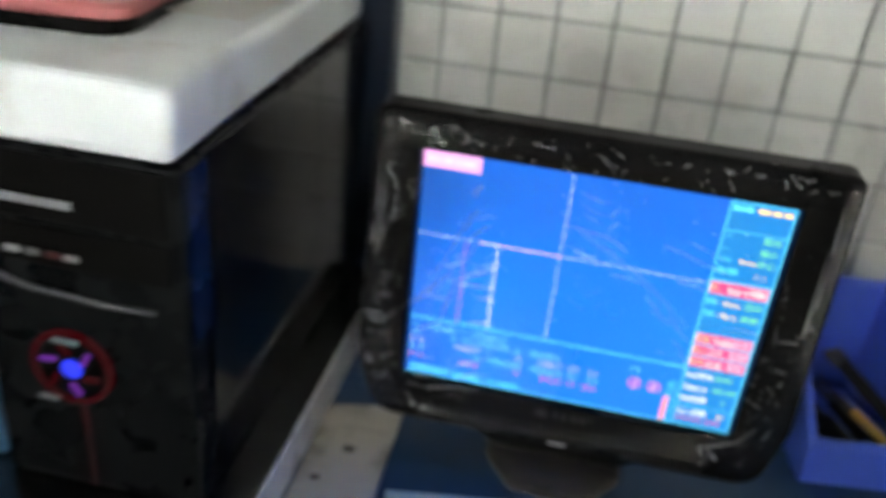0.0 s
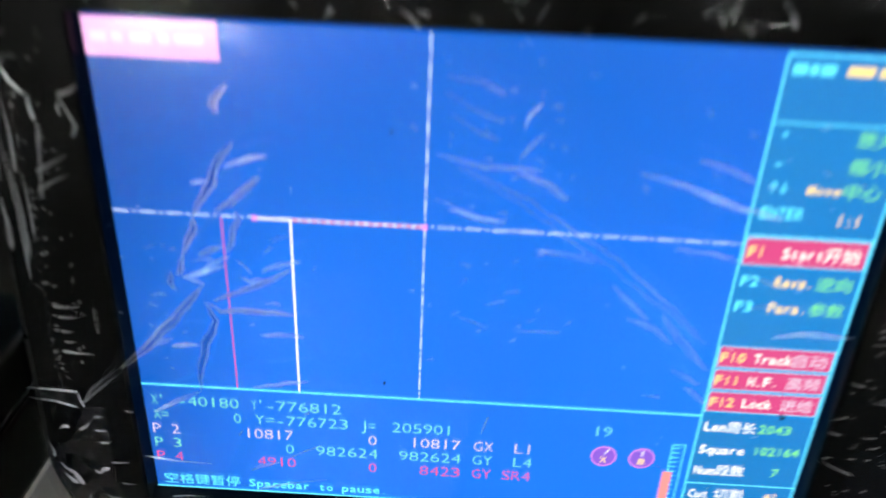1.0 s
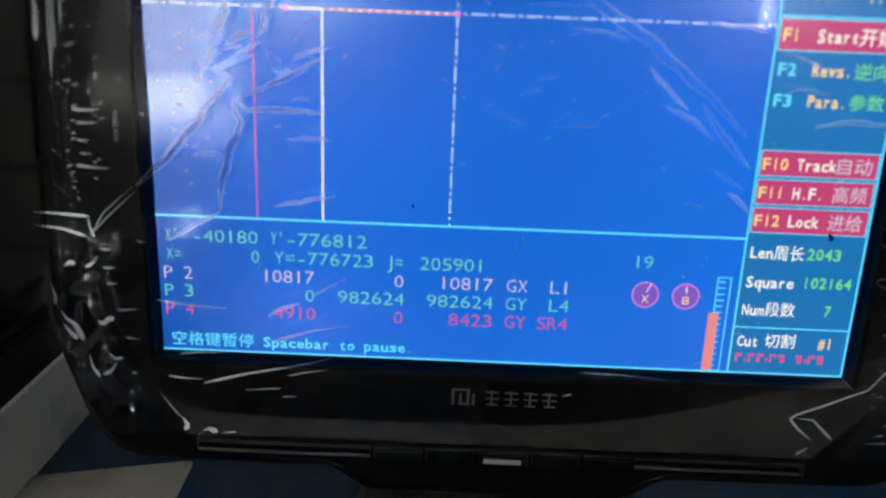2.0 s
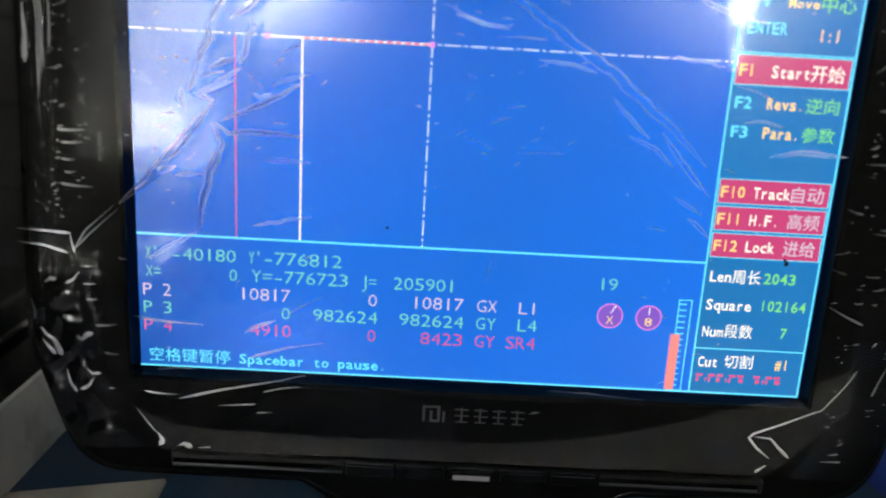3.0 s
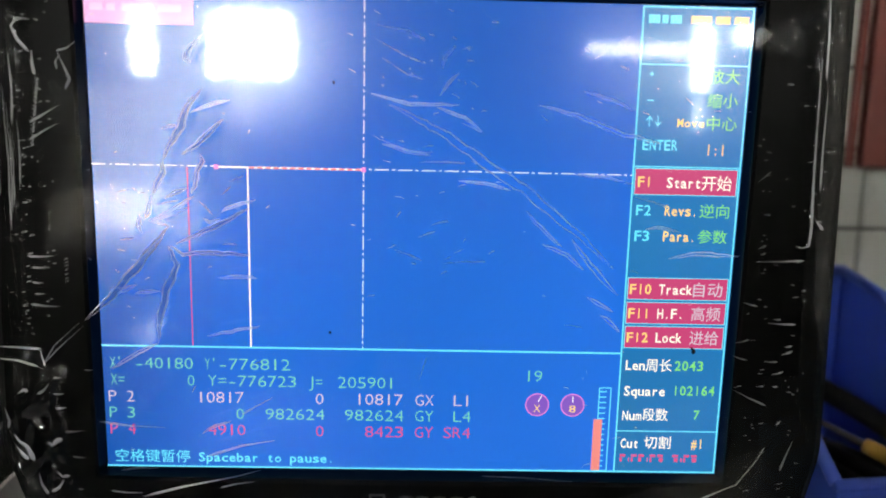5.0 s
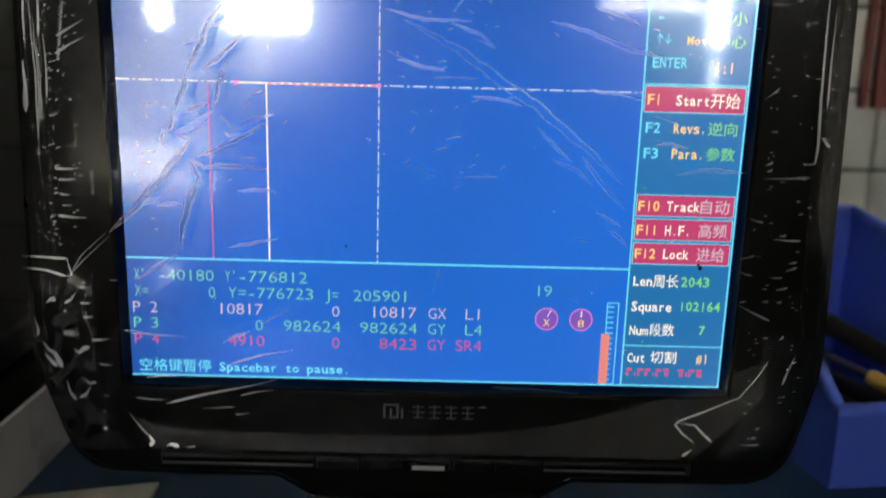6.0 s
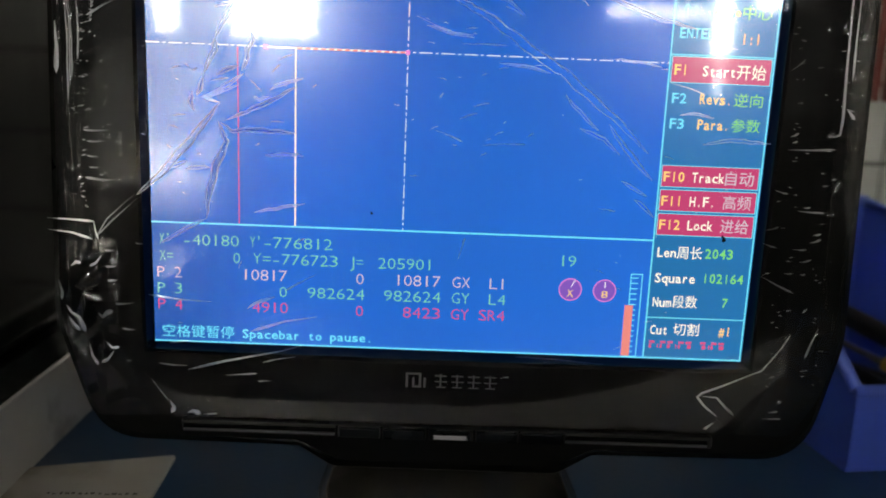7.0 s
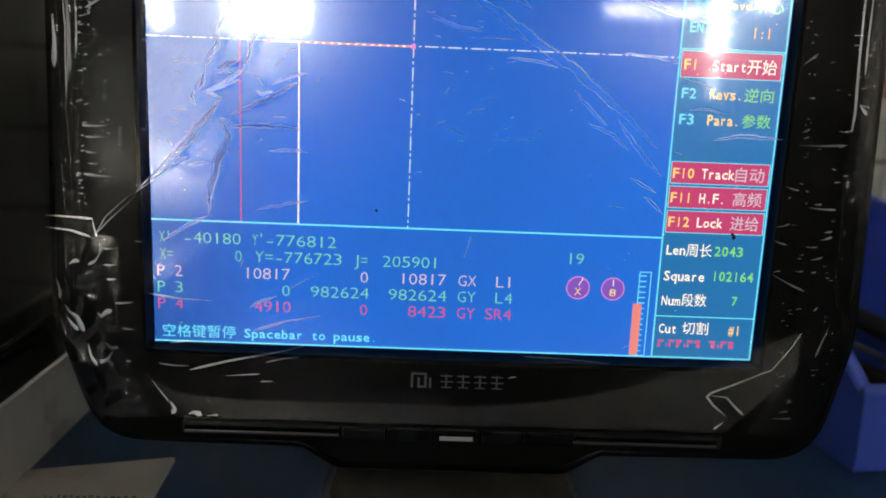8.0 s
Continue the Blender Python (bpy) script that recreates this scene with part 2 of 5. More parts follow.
GLOW = {k: glow("lcd_" + k, c, s, matte=0.9) for k, (c, s) in dict(
    cyan=((0.12, 0.75, 1.0), 1.0), pale=((0.70, 0.86, 1.0), 0.95), green=((0.17, 0.66, 0.50), 0.9), lime=((0.20, 0.75, 0.22), 0.9), rose=((0.66, 0.58, 0.72), 0.88),
    red=((0.68, 0.09, 0.25), 0.88), box=((0.52, 0.055, 0.18), 1.0), yellow=((1.0, 0.70, 0.24), 0.95), white=((0.95, 0.95, 1.0), 1.0), magenta=((0.70, 0.22, 0.66), 1.0),
    pink=((0.78, 0.36, 0.72), 1.0), violet=((0.20, 0.09, 0.52), 1.0), orange=((0.95, 0.24, 0.18), 0.9), salmon=((0.86, 0.27, 0.25), 0.9), blush=((0.86, 0.50, 0.78), 1.0), ivory=((0.92, 0.93, 0.84), 1.0)).items()}
M_LEDB = glow("blue_led", (0.03, 0.05, 1.0), 0.6)
M_LEDR = glow("red_led", (0.5, 0.01, 0.03), 0.035)
M_LEDV = glow("violet_glow", (0.28, 0.05, 0.6), 0.22)
M_LEDW = glow("grey_led_bar", (0.35, 0.35, 0.37), 0.25)


# ---------- mesh helpers ----------
def part(name, bm, mat, parent=None, label="", smooth=False):
    me = bpy.data.meshes.new(name)
    bmesh.ops.recalc_face_normals(bm, faces=bm.faces[:])
    bm.to_mesh(me)
    bm.free()
    if smooth:
        for p in me.polygons:
            p.use_smooth = True
    me.materials.append(mat)
    ob = new(name, me)
    if parent:
        ob.parent = parent
    if label:
        tagged(ob, label)
    return ob


def thing(name, label, category, x=0, y=0, z=0, rz=0, **more):
    ob = new(name)
    ob.empty_display_size = 0.02
    ob.matrix_basis = pose(x, y, z, 0, 0, rz)
    return tagged(ob, label, category, **more)


def add_box(bm, x0, x1, y0, y1, z0, z1, bevel=0.0, seg=2):
    ret = bmesh.ops.create_cube(bm, size=1)
    vs = ret["verts"]
    for v in vs:
        v.co = Vector(((x0 + x1) / 2 + v.co.x * (x1 - x0), (y0 + y1) / 2 + v.co.y * (y1 - y0), (z0 + z1) / 2 + v.co.z * (z1 - z0)))
    if bevel:
        es = list({e for v in vs for e in v.link_edges})
        bmesh.ops.bevel(bm, geom=es, offset=bevel, segments=seg, profile=0.5, affect="EDGES")
    return bm


def box(x0, x1, y0, y1, z0, z1, bevel=0.0, seg=2):
    return add_box(bmesh.new(), x0, x1, y0, y1, z0, z1, bevel, seg)


def loops_mesh(loops, closed=True, cap0=False, cap1=False):
    """A skin over loops of equal length."""
    bm = bmesh.new()
    rows = [[bm.verts.new(p) for p in lp] for lp in loops]
    n = len(rows[0])
    for a, b in zip(rows, rows[1:]):
        for i in range(n if closed else n - 1):
            j = (i + 1) % n
            bm.faces.new((a[i], a[j], b[j], b[i]))
    if cap0:
        bm.faces.new(rows[0])
    if cap1:
        bm.faces.new(rows[-1])
    return bm


def fillet(points, radii, steps=7):
    """A closed outline (x, z) with rounded corners."""
    out, n = [], len(points)
    for i, (p, r) in enumerate(zip(points, radii)):
        p, a, b = Vector(p), Vector(points[i - 1]), Vector(points[(i + 1) % n])
        u, v = (a - p).normalized(), (b - p).normalized()
        ang = u.angle(v)
        d = min(r / math.tan(ang / 2), (a - p).length * 0.49, (b - p).length * 0.49)
        s, e = p + u * d, p + v * d
        for k in range(steps + 1):
            t = k / steps
            out.append((1 - t) ** 2 * s + 2 * t * (1 - t) * p + t * t * e)
    return out


def ray_outline(poly, centre, angle):
    """Where the ray from centre at that angle leaves a closed outline."""
    d, c, best = Vector((math.cos(angle), math.sin(angle))), Vector(centre), None
    for i in range(len(poly)):
        a, b = poly[i - 1], poly[i]
        e = b - a
        den = d.x * e.y - d.y * e.x
        if abs(den) < 1e-12:
            continue
        w = a - c
        t, s = (w.x * e.y - w.y * e.x) / den, (w.x * d.y - w.y * d.x) / den
        if t > 0 and -1e-3 <= s <= 1 + 1e-3 and (best is None or t > best):
            best = t
    return c + d * best


def tube_path(points, radius, sides=8, taper=1.0):
    bm, rows, n = bmesh.new(), [], len(points)
    for i, p in enumerate(points):
        d = (Vector(points[min(i + 1, n - 1)]) - Vector(points[max(i - 1, 0)])).normalized()
        q = d.to_track_quat("Z", "Y")
        r = radius * (1 + (taper - 1) * i / (n - 1))
        rows.append([bm.verts.new(Vector(p) + q @ Vector((r * math.cos(k * math.tau / sides), r * math.sin(k * math.tau / sides), 0))) for k in range(sides)])
    for a, b in zip(rows, rows[1:]):
        for k in range(sides):
            bm.faces.new((a[k], a[(k + 1) % sides], b[(k + 1) % sides], b[k]))
    bm.faces.new(rows[0]); bm.faces.new(rows[-1])
    return bm


def disc(cx, cy, cz, r, depth, sides=32, bevel=0.0):
    """A round plate that faces -y."""
    loops = []
    for y, rr in ((cy + depth, r), (cy + bevel, r), (cy, r - bevel)):
        loops.append([(cx + rr * math.cos(k * math.tau / sides), y, cz + rr * math.sin(k * math.tau / sides)) for k in range(sides)])
    return loops_mesh(loops, cap0=True, cap1=True)


# ---------- large structure ----------
def wall_with_openings(name, x0, x1, z0, z1, y_in, y_out, openings, mat):
    """A wall along x with rectangular openings through it."""
    bm = bmesh.new()
    xs = sorted({x0, x1, *[v for o in openings for v in o[:2]]})
    zs = sorted({z0, z1, *[v for o in openings for v in o[2:]]})
    for a, b in zip(xs, xs[1:]):
        for c, d in zip(zs, zs[1:]):
            mx, mz = (a + b) / 2, (c + d) / 2
            if any(o[0] < mx < o[1] and o[2] < mz < o[3] for o in openings):
                continue
            add_box(bm, a, b, min(y_in, y_out), max(y_in, y_out), c, d)
    return tagged(part(name, bm, mat), "unseen wall darkened for dim reflections, with small daylit windows", "wall", kind="structure")


# unseen room shell; side walls and ceiling are paled to bounce fill light
X0, X1, YS, CEIL = -1.5, 1.9, -1.30, 2.60
tagged(part("floor", box(X0, X1, YS, WALL_Y + 0.1, -0.1, 0), M_FLOOR), "stained grey concrete workshop floor", "floor", kind="structure")
tagged(part("ceiling", box(X0, X1, YS - 0.12, WALL_Y + 0.1, CEIL, CEIL + 0.1), M_CEIL), "plain plaster ceiling of the workshop", "ceiling", kind="structure")
tagged(part("wall_west", box(X0 - 0.1, X0, YS - 0.12, WALL_Y + 0.1, 0, CEIL), M_WALL), "unseen plaster side wall, pale to bounce fill light", "wall", kind="structure")
tagged(part("wall_east", box(X1, X1 + 0.1, YS - 0.12, WALL_Y + 0.1, 0, CEIL), M_WALL), "unseen plaster side wall, pale to bounce fill light", "wall", kind="structure")
# openings placed so that their reflections land on the screen
WINDOWS = [(-0.294, -0.104, Z0 + 0.196, Z0 + 0.335), (-0.452, -0.372, Z0 + 0.197, Z0 + 0.335), (-0.58, -0.290, Z0 - 0.165, Z0 + 0.188),
           # the three at 1.70 are added, unseen sources of fill light
           (0.680, 0.756, Z0 + 0.188, Z0 + 0.335), (-0.98, -0.03, 1.70, 1.79), (0.03, 0.78, 1.70, 1.79), (0.84, 1.60, 1.70, 1.79),
           # first two here imitate a glare tail and streak below the reflections
           (-0.233, -0.173, Z0 + 0.104, Z0 + 0.188), (0.694, 0.742, Z0 + 0.108, Z0 + 0.180), (0.759, 0.860, Z0 + 0.282, Z0 + 0.335)]
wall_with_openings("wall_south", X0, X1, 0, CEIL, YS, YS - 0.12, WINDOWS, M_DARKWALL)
for i, (a, b, c, d) in enumerate(WINDOWS):
    w = thing(f"window_{i + 1}", "small painted window frame, some added only for light and glare", "window", (a + b) / 2, YS - 0.06, c, kind="structure")
    h, k, f = (b - a) / 2, d - c, 0.006
    bm = bmesh.new()
    for q in ((-h, -h + f, 0, k), (h - f, h, 0, k), (-h + f, h - f, 0, f), (-h + f, h - f, k - f, k)):
        add_box(bm, q[0], q[1], -0.02, 0.02, q[2], q[3])
    part("window_frame", bm, M_FRAME, w)
# made-up backlit cloths setting how bright the low window and glare tail reflect
cu_x0, cu_x1, cu_z0, cu_z1 = -0.574, -0.296, Z0 - 0.159, Z0 + 0.182
for name_, mat_, spans in (("curtain", M_CURTAIN, ((cu_x0, cu_x1, cu_z0, Z0 - 0.106), (cu_x0, cu_x1, Z0 - 0.031, cu_z1), (-0.374, cu_x1, Z0 - 0.105, Z0 - 0.032))), ("dimming_cloth", M_THIN, ((cu_x0, -0.375, Z0 - 0.105, Z0 - 0.032),)), ("dimming_cloth", M_THIN, ((-0.227, -0.179, Z0 + 0.110, Z0 + 0.182),))):
    bm = bmesh.new()
    for a, b, c, d in spans:
        n_ = max(4, int((b - a) / 0.006))
        low_ = [bm.verts.new((a + (b - a) * k / n_, YS - 0.045 + 0.004 * math.sin(k * 0.9), c)) for k in range(n_ + 1)]
        high = [bm.verts.new((a + (b - a) * k / n_, YS - 0.045 + 0.004 * math.sin(k * 0.9), d)) for k in range(n_ + 1)]
        for k in range(n_):
            bm.faces.new((low_[k], low_[k + 1], high[k + 1], high[k]))
    tagged(part(name_, bm, mat_), "pale backlit cloth added for a hazy reflection" if mat_ is M_CURTAIN else "thin cloth added to dim a window's reflection", "curtain")
tagged(part("backdrop_sky", box(-2.5, 2.5, YS - 0.60, YS - 0.58, -0.2, 3.0), M_SKY), "bright hazy daylight outside the windows", "sky", kind="structure")

# fluorescent tube on the wall behind the camera
lamp = thing("tube_lamp", "lit white fluorescent tube in a plain batten", "lamp", 0.556, YS, Z0 + 0.270)
part("batten", box(-0.105, 0.105, 0.0, 0.03, -0.012, 0.012, 0.003), M_FRAME, lamp)
part("tube", tube_path([(-0.096, 0.045, 0), (0.096, 0.045, 0)], 0.011, 12), M_TUBE, lamp, "glowing glass tube")
for s in (-1, 1):
    part("lamp_holder", box(s * 0.100 - 0.005, s * 0.100 + 0.005, 0.025, 0.06, -0.016, 0.016, 0.002), M_WHITE, lamp)

# blue desk
desk = thing("desk", "blue painted steel bench top, scuffed and dusty", "desk", 0.5, 0.0, 0.0)
part("desk_top", box(-1.15, 1.3, -0.36, WALL_Y - 0.008, DESK - 0.03, DESK, 0.004), M_DESK, desk)
for sx in (-1.1, 1.25):
    for sy in (-0.32, 0.26):
        part("leg", box(sx - 0.02, sx + 0.02, sy - 0.02, sy + 0.02, 0, DESK - 0.03, 0.003), M_POST, desk)
part("apron", box(-1.08, 1.23, -0.33, -0.31, DESK - 0.12, DESK - 0.03), M_DESK, desk)

# dark post before the wall
tagged(part("post", box(-0.142, -0.098, WALL_Y - 0.048, WALL_Y - 0.004, DESK, CEIL, 0.003), M_POST), "dark navy painted square steel post", "post", kind="structure")


# ---------- monitor ----------
S = 0.304 / 640     # metres for one dot of the 640 x 480 picture


def U(u):
    return u * S


def V(v):
    return (480 - v) * S


def quad(u0, v0, u1, v1, y):
    bm = bmesh.new()
    bm.faces.new([bm.verts.new((U(u), y, V(v))) for u, v in ((u0, v0), (u1, v0), (u1, v1), (u0, v1))])
    return bm


def frame_lines(u0, v0, u1, v1, y, w=1.2):
    bm = bmesh.new()
    for a in ((u0, v0, u1, v0 + w), (u0, v1 - w, u1, v1), (u0, v0 + w, u0 + w, v1 - w), (u1 - w, v0 + w, u1, v1 - w)):
        bm.faces.new([bm.verts.new((U(u), y, V(v))) for u, v in ((a[0], a[1]), (a[2], a[1]), (a[2], a[3]), (a[0], a[3]))])
    return bm


def dashes(u0, v0, u1, v1, y, w, pattern):
    """A dash-dot line along u or v."""
    bm, at, k = bmesh.new(), 0.0, 0
    length = (u1 - u0) + (v1 - v0)
    while at < length:
        d = min(pattern[k % len(pattern)], length - at)
        if k % 2 == 0:
            if u1 > u0:
                q = (u0 + at, v0 - w / 2, u0 + at + d, v0 + w / 2)
            else:
                q = (u0 - w / 2, v0 + at, u0 + w / 2, v0 + at + d)
            bm.faces.new([bm.verts.new((U(u), y, V(v))) for u, v in ((q[0], q[1]), (q[2], q[1]), (q[2], q[3]), (q[0], q[3]))])
        at, k = at + d, k + 1
    return bm


GLYPHS = {}
NARROW = {".": 0.22, "'": 0.24, ":": 0.22, "1": 0.2, "-": 0.72, "J": 0.62, "i": 0.24, "l": 0.22, "r": 0.72, "t": 0.72, "f": 0.72}


def glyph(s, weight):
    """Corners and faces of a piece of writing in the built-in font, kept for use again."""
    if (s, weight) not in GLYPHS:
        cu = bpy.data.curves.new("text_line", "FONT")
        cu.body, cu.size, cu.resolution_u, cu.offset = s, 1.0, 2, weight
        tmp = new("text_tmp", cu)
        me = bpy.data.meshes.new_from_object(tmp.evaluated_get(bpy.context.evaluated_depsgraph_get()))
        bpy.data.objects.remove(tmp)
        GLYPHS[s, weight] = (np.array([v.co[:2] for v in me.vertices]), [tuple(p.vertices) for p in me.polygons])
        bpy.data.meshes.remove(me)
    return GLYPHS[s, weight]


def text(s, u0, u1, v, height, mat, parent, y=-0.0008, weight=0.0):
    """A line of writing on the screen, from u0 to u1, its middle at v: plain letters stand in cells of one width, others fill the span."""
    verts, faces = [], []
    if not s.isascii() or len(s) == 1:
        co, fs = glyph(s, weight)
        lo, hi = co.min(0), co.max(0)
        w, h = max(hi[0] - lo[0], 1e-6), max(hi[1] - lo[1], 1e-6)
        verts = [(U(u0) + (p[0] - lo[0]) / w * (u1 - u0) * S, y, V(v) + ((p[1] - lo[1]) / h - 0.5) * height * S) for p in co]
        faces = fs
    else:
        ref = glyph("H", weight)[0]
        tall = ref[:, 1].max() - ref[:, 1].min()
        gap = (u1 - u0) * 0.16 / len(s)
        cell = (u1 - u0 + gap) / len(s)
        for i, ch in enumerate(s):
            if ch == " ":
                continue
            co, fs = glyph(ch, weight)
            lo, hi = co.min(0), co.max(0)
            share = NARROW.get(ch, 1.0) * (cell - gap)
            left = u0 + i * cell + (cell - gap - share) / 2
            k = len(verts)
            verts += [(U(left + (p[0] - lo[0]) / (hi[0] - lo[0]) * share), y, V(v + height / 2) + p[1] / tall * height * S) for p in co]
            faces += [tuple(k + q for q in f) for f in fs]
    me = bpy.data.meshes.new("text_line")
    me.from_pydata(verts, [], faces)
    me.materials.append(mat)
    ob = new("text_line", me)
    ob.parent = parent
    return ob


def bars(spans, v, height, mat, parent, y=-0.0008):
    """Writing that cannot be read: plain bars."""
    bm = bmesh.new()
    for u0, u1 in spans:
        bm.faces.new([bm.verts.new((U(u), y, V(w))) for u, w in ((u0, v - height / 2), (u1, v - height / 2), (u1, v + height / 2), (u0, v + height / 2))])
    return part("text_bar", bm, mat, parent)


def monitor():
    mon = thing("monitor", "black flat computer monitor in wrinkled clear film, blue machine-control screen lit", "monitor", 0, 0, Z0)
    outer = fillet([(-0.043, 0.264), (-0.050, 0.012), (-0.029, -0.0535), (0.074, -0.0545), (0.092, -0.066), (0.212, -0.066), (0.230, -0.0545), (0.3415, -0.0535), (0.356, 0.012), (0.3475, 0.264)],
                   [0.014, 0.06, 0.03, 0.01, 0.01, 0.01, 0.01, 0.03, 0.06, 0.014])
    inner = fillet([(-0.0015, 0.2295), (-0.0015, -0.0015), (0.3055, -0.0015), (0.3055, 0.2295)], [0.001] * 4, 3)
    c = (0.152, 0.105)
    keys = {math.atan2(p.y - c[1], p.x - c[0]) for p in outer} | {math.atan2(p.y - c[1], p.x - c[0]) for p in inner}
    angles = sorted(keys)
    po = [ray_outline(outer, c, a) for a in angles]
    pi = [ray_outline(inner, c, a) for a in angles]

    def mix(k, y):
        res = []
        for o, i in zip(po, pi):
            p = o.lerp(i, k)
            res.append((p.x, y, p.y))
        return res
    bezel = part("bezel", loops_mesh([mix(0.0, 0.022), mix(0.0, -0.001), mix(0.03, -0.0045), mix(0.10, -0.0068), mix(0.55, -0.0072), mix(0.94, -0.0068), mix(0.975, -0.0056), mix(1.0, 0.0015)]), M_BLACK, mon, "glossy black plastic bezel")
    # back shell, bulging behind
    cc = Vector((0.152, 0.11))
    rows = []
    for k, y in ((1.0, 0.0215), (0.975, 0.027), (0.90, 0.036), (0.72, 0.052), (0.60, 0.058)):
        rows.append([(cc.x + (p.x - cc.x) * k, y, cc.y + (p.y - cc.y) * k) for p in po])
    part("back_shell", loops_mesh(rows, cap1=True), M_MATTE, mon)
    # button strip under the screen
    strip = part("button_strip", box(0.016, 0.290, -0.0118, -0.0065, -0.0445, -0.0375, 0.0014), M_MATTE, mon, "slim black button strip")
    for i, a in enumerate((0.096, 0.119, 0.1425, 0.1665, 0.190)):
        part("button", box(a + 0.0006, a + 0.0218, -0.0136, -0.0112, -0.0440, -0.0385, 0.0008), M_CASE, strip)
    # near-black bars paint the shade of gaps and grooves onto the strip
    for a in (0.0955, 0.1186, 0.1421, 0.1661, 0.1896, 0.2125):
        part("joint", box(a - 0.0005, a + 0.0005, -0.0139, -0.0110, -0.0442, -0.0380), M_GAP, strip, "black bar painted as the shaded gap between buttons")
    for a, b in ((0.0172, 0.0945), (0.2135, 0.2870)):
        part("groove", box(a, b, -0.0124, -0.0110, -0.0416, -0.0396, 0.0005), M_GAP, strip, "black bar painted as the shade of a groove")
        # grey bar paints the pale lit edge below each groove
        part("groove_lit_edge", box(a, b, -0.0128, -0.0110, -0.0430, -0.0420, 0.0003), M_TRIM, strip, "thin grey bar painted as the groove's lit edge")
    part("indicator_light", box(0.1455, 0.1622, -0.0142, -0.0134, -0.0428, -0.0408), M_LEDW, strip, "pale grey indicator bar")
    for pts in ([(-0.012, -0.0030, -0.0470), (0.0, -0.0052, -0.0484), (0.074, -0.0056, -0.0492), (0.094, -0.0056, -0.0590)], [(0.210, -0.0056, -0.0590), (0.230, -0.0056, -0.0492), (0.305, -0.0052, -0.0484), (0.318, -0.0030, -0.0470)]):
        part("lower_lip", tube_path(pts, 0.0014, 8), M_LIP, mon, "thin glossy lip along the lower edge", smooth=True)
    part("screw_cap", disc(0.0175, -0.0095, -0.0390, 0.0022, 0.003, 16), M_MATTE, mon)
    # maker's mark as plain shapes
    mk = part("mark", frame_lines(0, 0, 1, 1, 0), M_LIGHTGREY, mon, "small grey maker's mark")
    bm = bmesh.new()
    def stroke(x0, x1, z0, z1):
        bm.faces.new([bm.verts.new(q) for q in ((x0, -0.0076, z0), (x1, -0.0076, z0), (x1, -0.0076, z1), (x0, -0.0076, z1))])
    for q in ((0.1300, 0.1312, -0.0175, -0.0095), (0.1312, 0.1368, -0.0106, -0.0095), (0.1368, 0.1380, -0.0175, -0.0095), (0.1334, 0.1345, -0.0175, -0.0120), (0.1345, 0.1368, -0.0175, -0.0164), (0.1392, 0.1403, -0.0175, -0.0120)):
        stroke(*q)
    for i in range(4):
        x = 0.1450 + i * 0.0085
        for q in ((x, x + 0.0060, -0.0112, -0.0105), (x + 0.0025, x + 0.0033, -0.0172, -0.0098), (x, x + 0.0064, -0.0142, -0.0136), (x + 0.0006, x + 0.0056, -0.0172, -0.0166)):
            stroke(*q)
    mk.data.clear_geometry()
    bm.to_mesh(mk.data)
    bm.free()

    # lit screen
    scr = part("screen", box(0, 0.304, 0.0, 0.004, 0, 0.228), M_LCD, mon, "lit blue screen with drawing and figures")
    y1, y2 = -0.0003, -0.0006
    part("side_panel_field", quad(531, 0, 640, 480, y1), M_PANE, scr)
    part("title_box", quad(0, 0, 103, 30, y1), GLOW["pink"], scr)
    bars([(6, 18), (22, 30), (36, 52), (58, 66), (70, 92)], 15, 7, GLOW["blush"], scr)
    part("panel_border", frame_lines(531, 1, 639, 479, y2, 1.6), GLOW["cyan"], scr)
    part("divider", quad(0, 347, 531, 348.8, y2), GLOW["cyan"], scr)
    part("bottom_line", quad(0, 477.6, 531, 479.2, y2), GLOW["cyan"], scr)
    for v in (55, 154, 432):
        part("divider", quad(532, v, 638, v + 1.2, y2), GLOW["cyan"], scr)
    # drawing
    part("axis_line", dashes(0, 163.5, 531, 163.5, y2, 1.1, (14, 3, 3, 3)), GLOW["pale"], scr)
    part("axis_line", dashes(265, 0, 265, 347, y2, 1.1, (14, 3, 3, 3)), GLOW["pale"], scr)
    part("cut_line", quad(92, 165, 93.0, 347, y2), GLOW["red"], scr)
    part("cut_line", quad(150.6, 165, 152.1, 347, y2), GLOW["ivory"], scr)
    part("cut_line", dashes(153, 164, 265, 164, -0.0007, 1.6, (5, 3)), GLOW["orange"], scr)
    part("cut_line", quad(122, 163.2, 265, 164.8, y2 - 0.00005), GLOW["ivory"], scr)
    for u in (121, 265):
        part("end_point", quad(u - 2.2, 161.6, u + 2.2, 166.2, -0.0009), GLOW["magenta"], scr)
    # figures below
    g, r, w_, rd = GLOW["green"], GLOW["rose"], GLOW["white"], GLOW["red"]
    H = 11.5
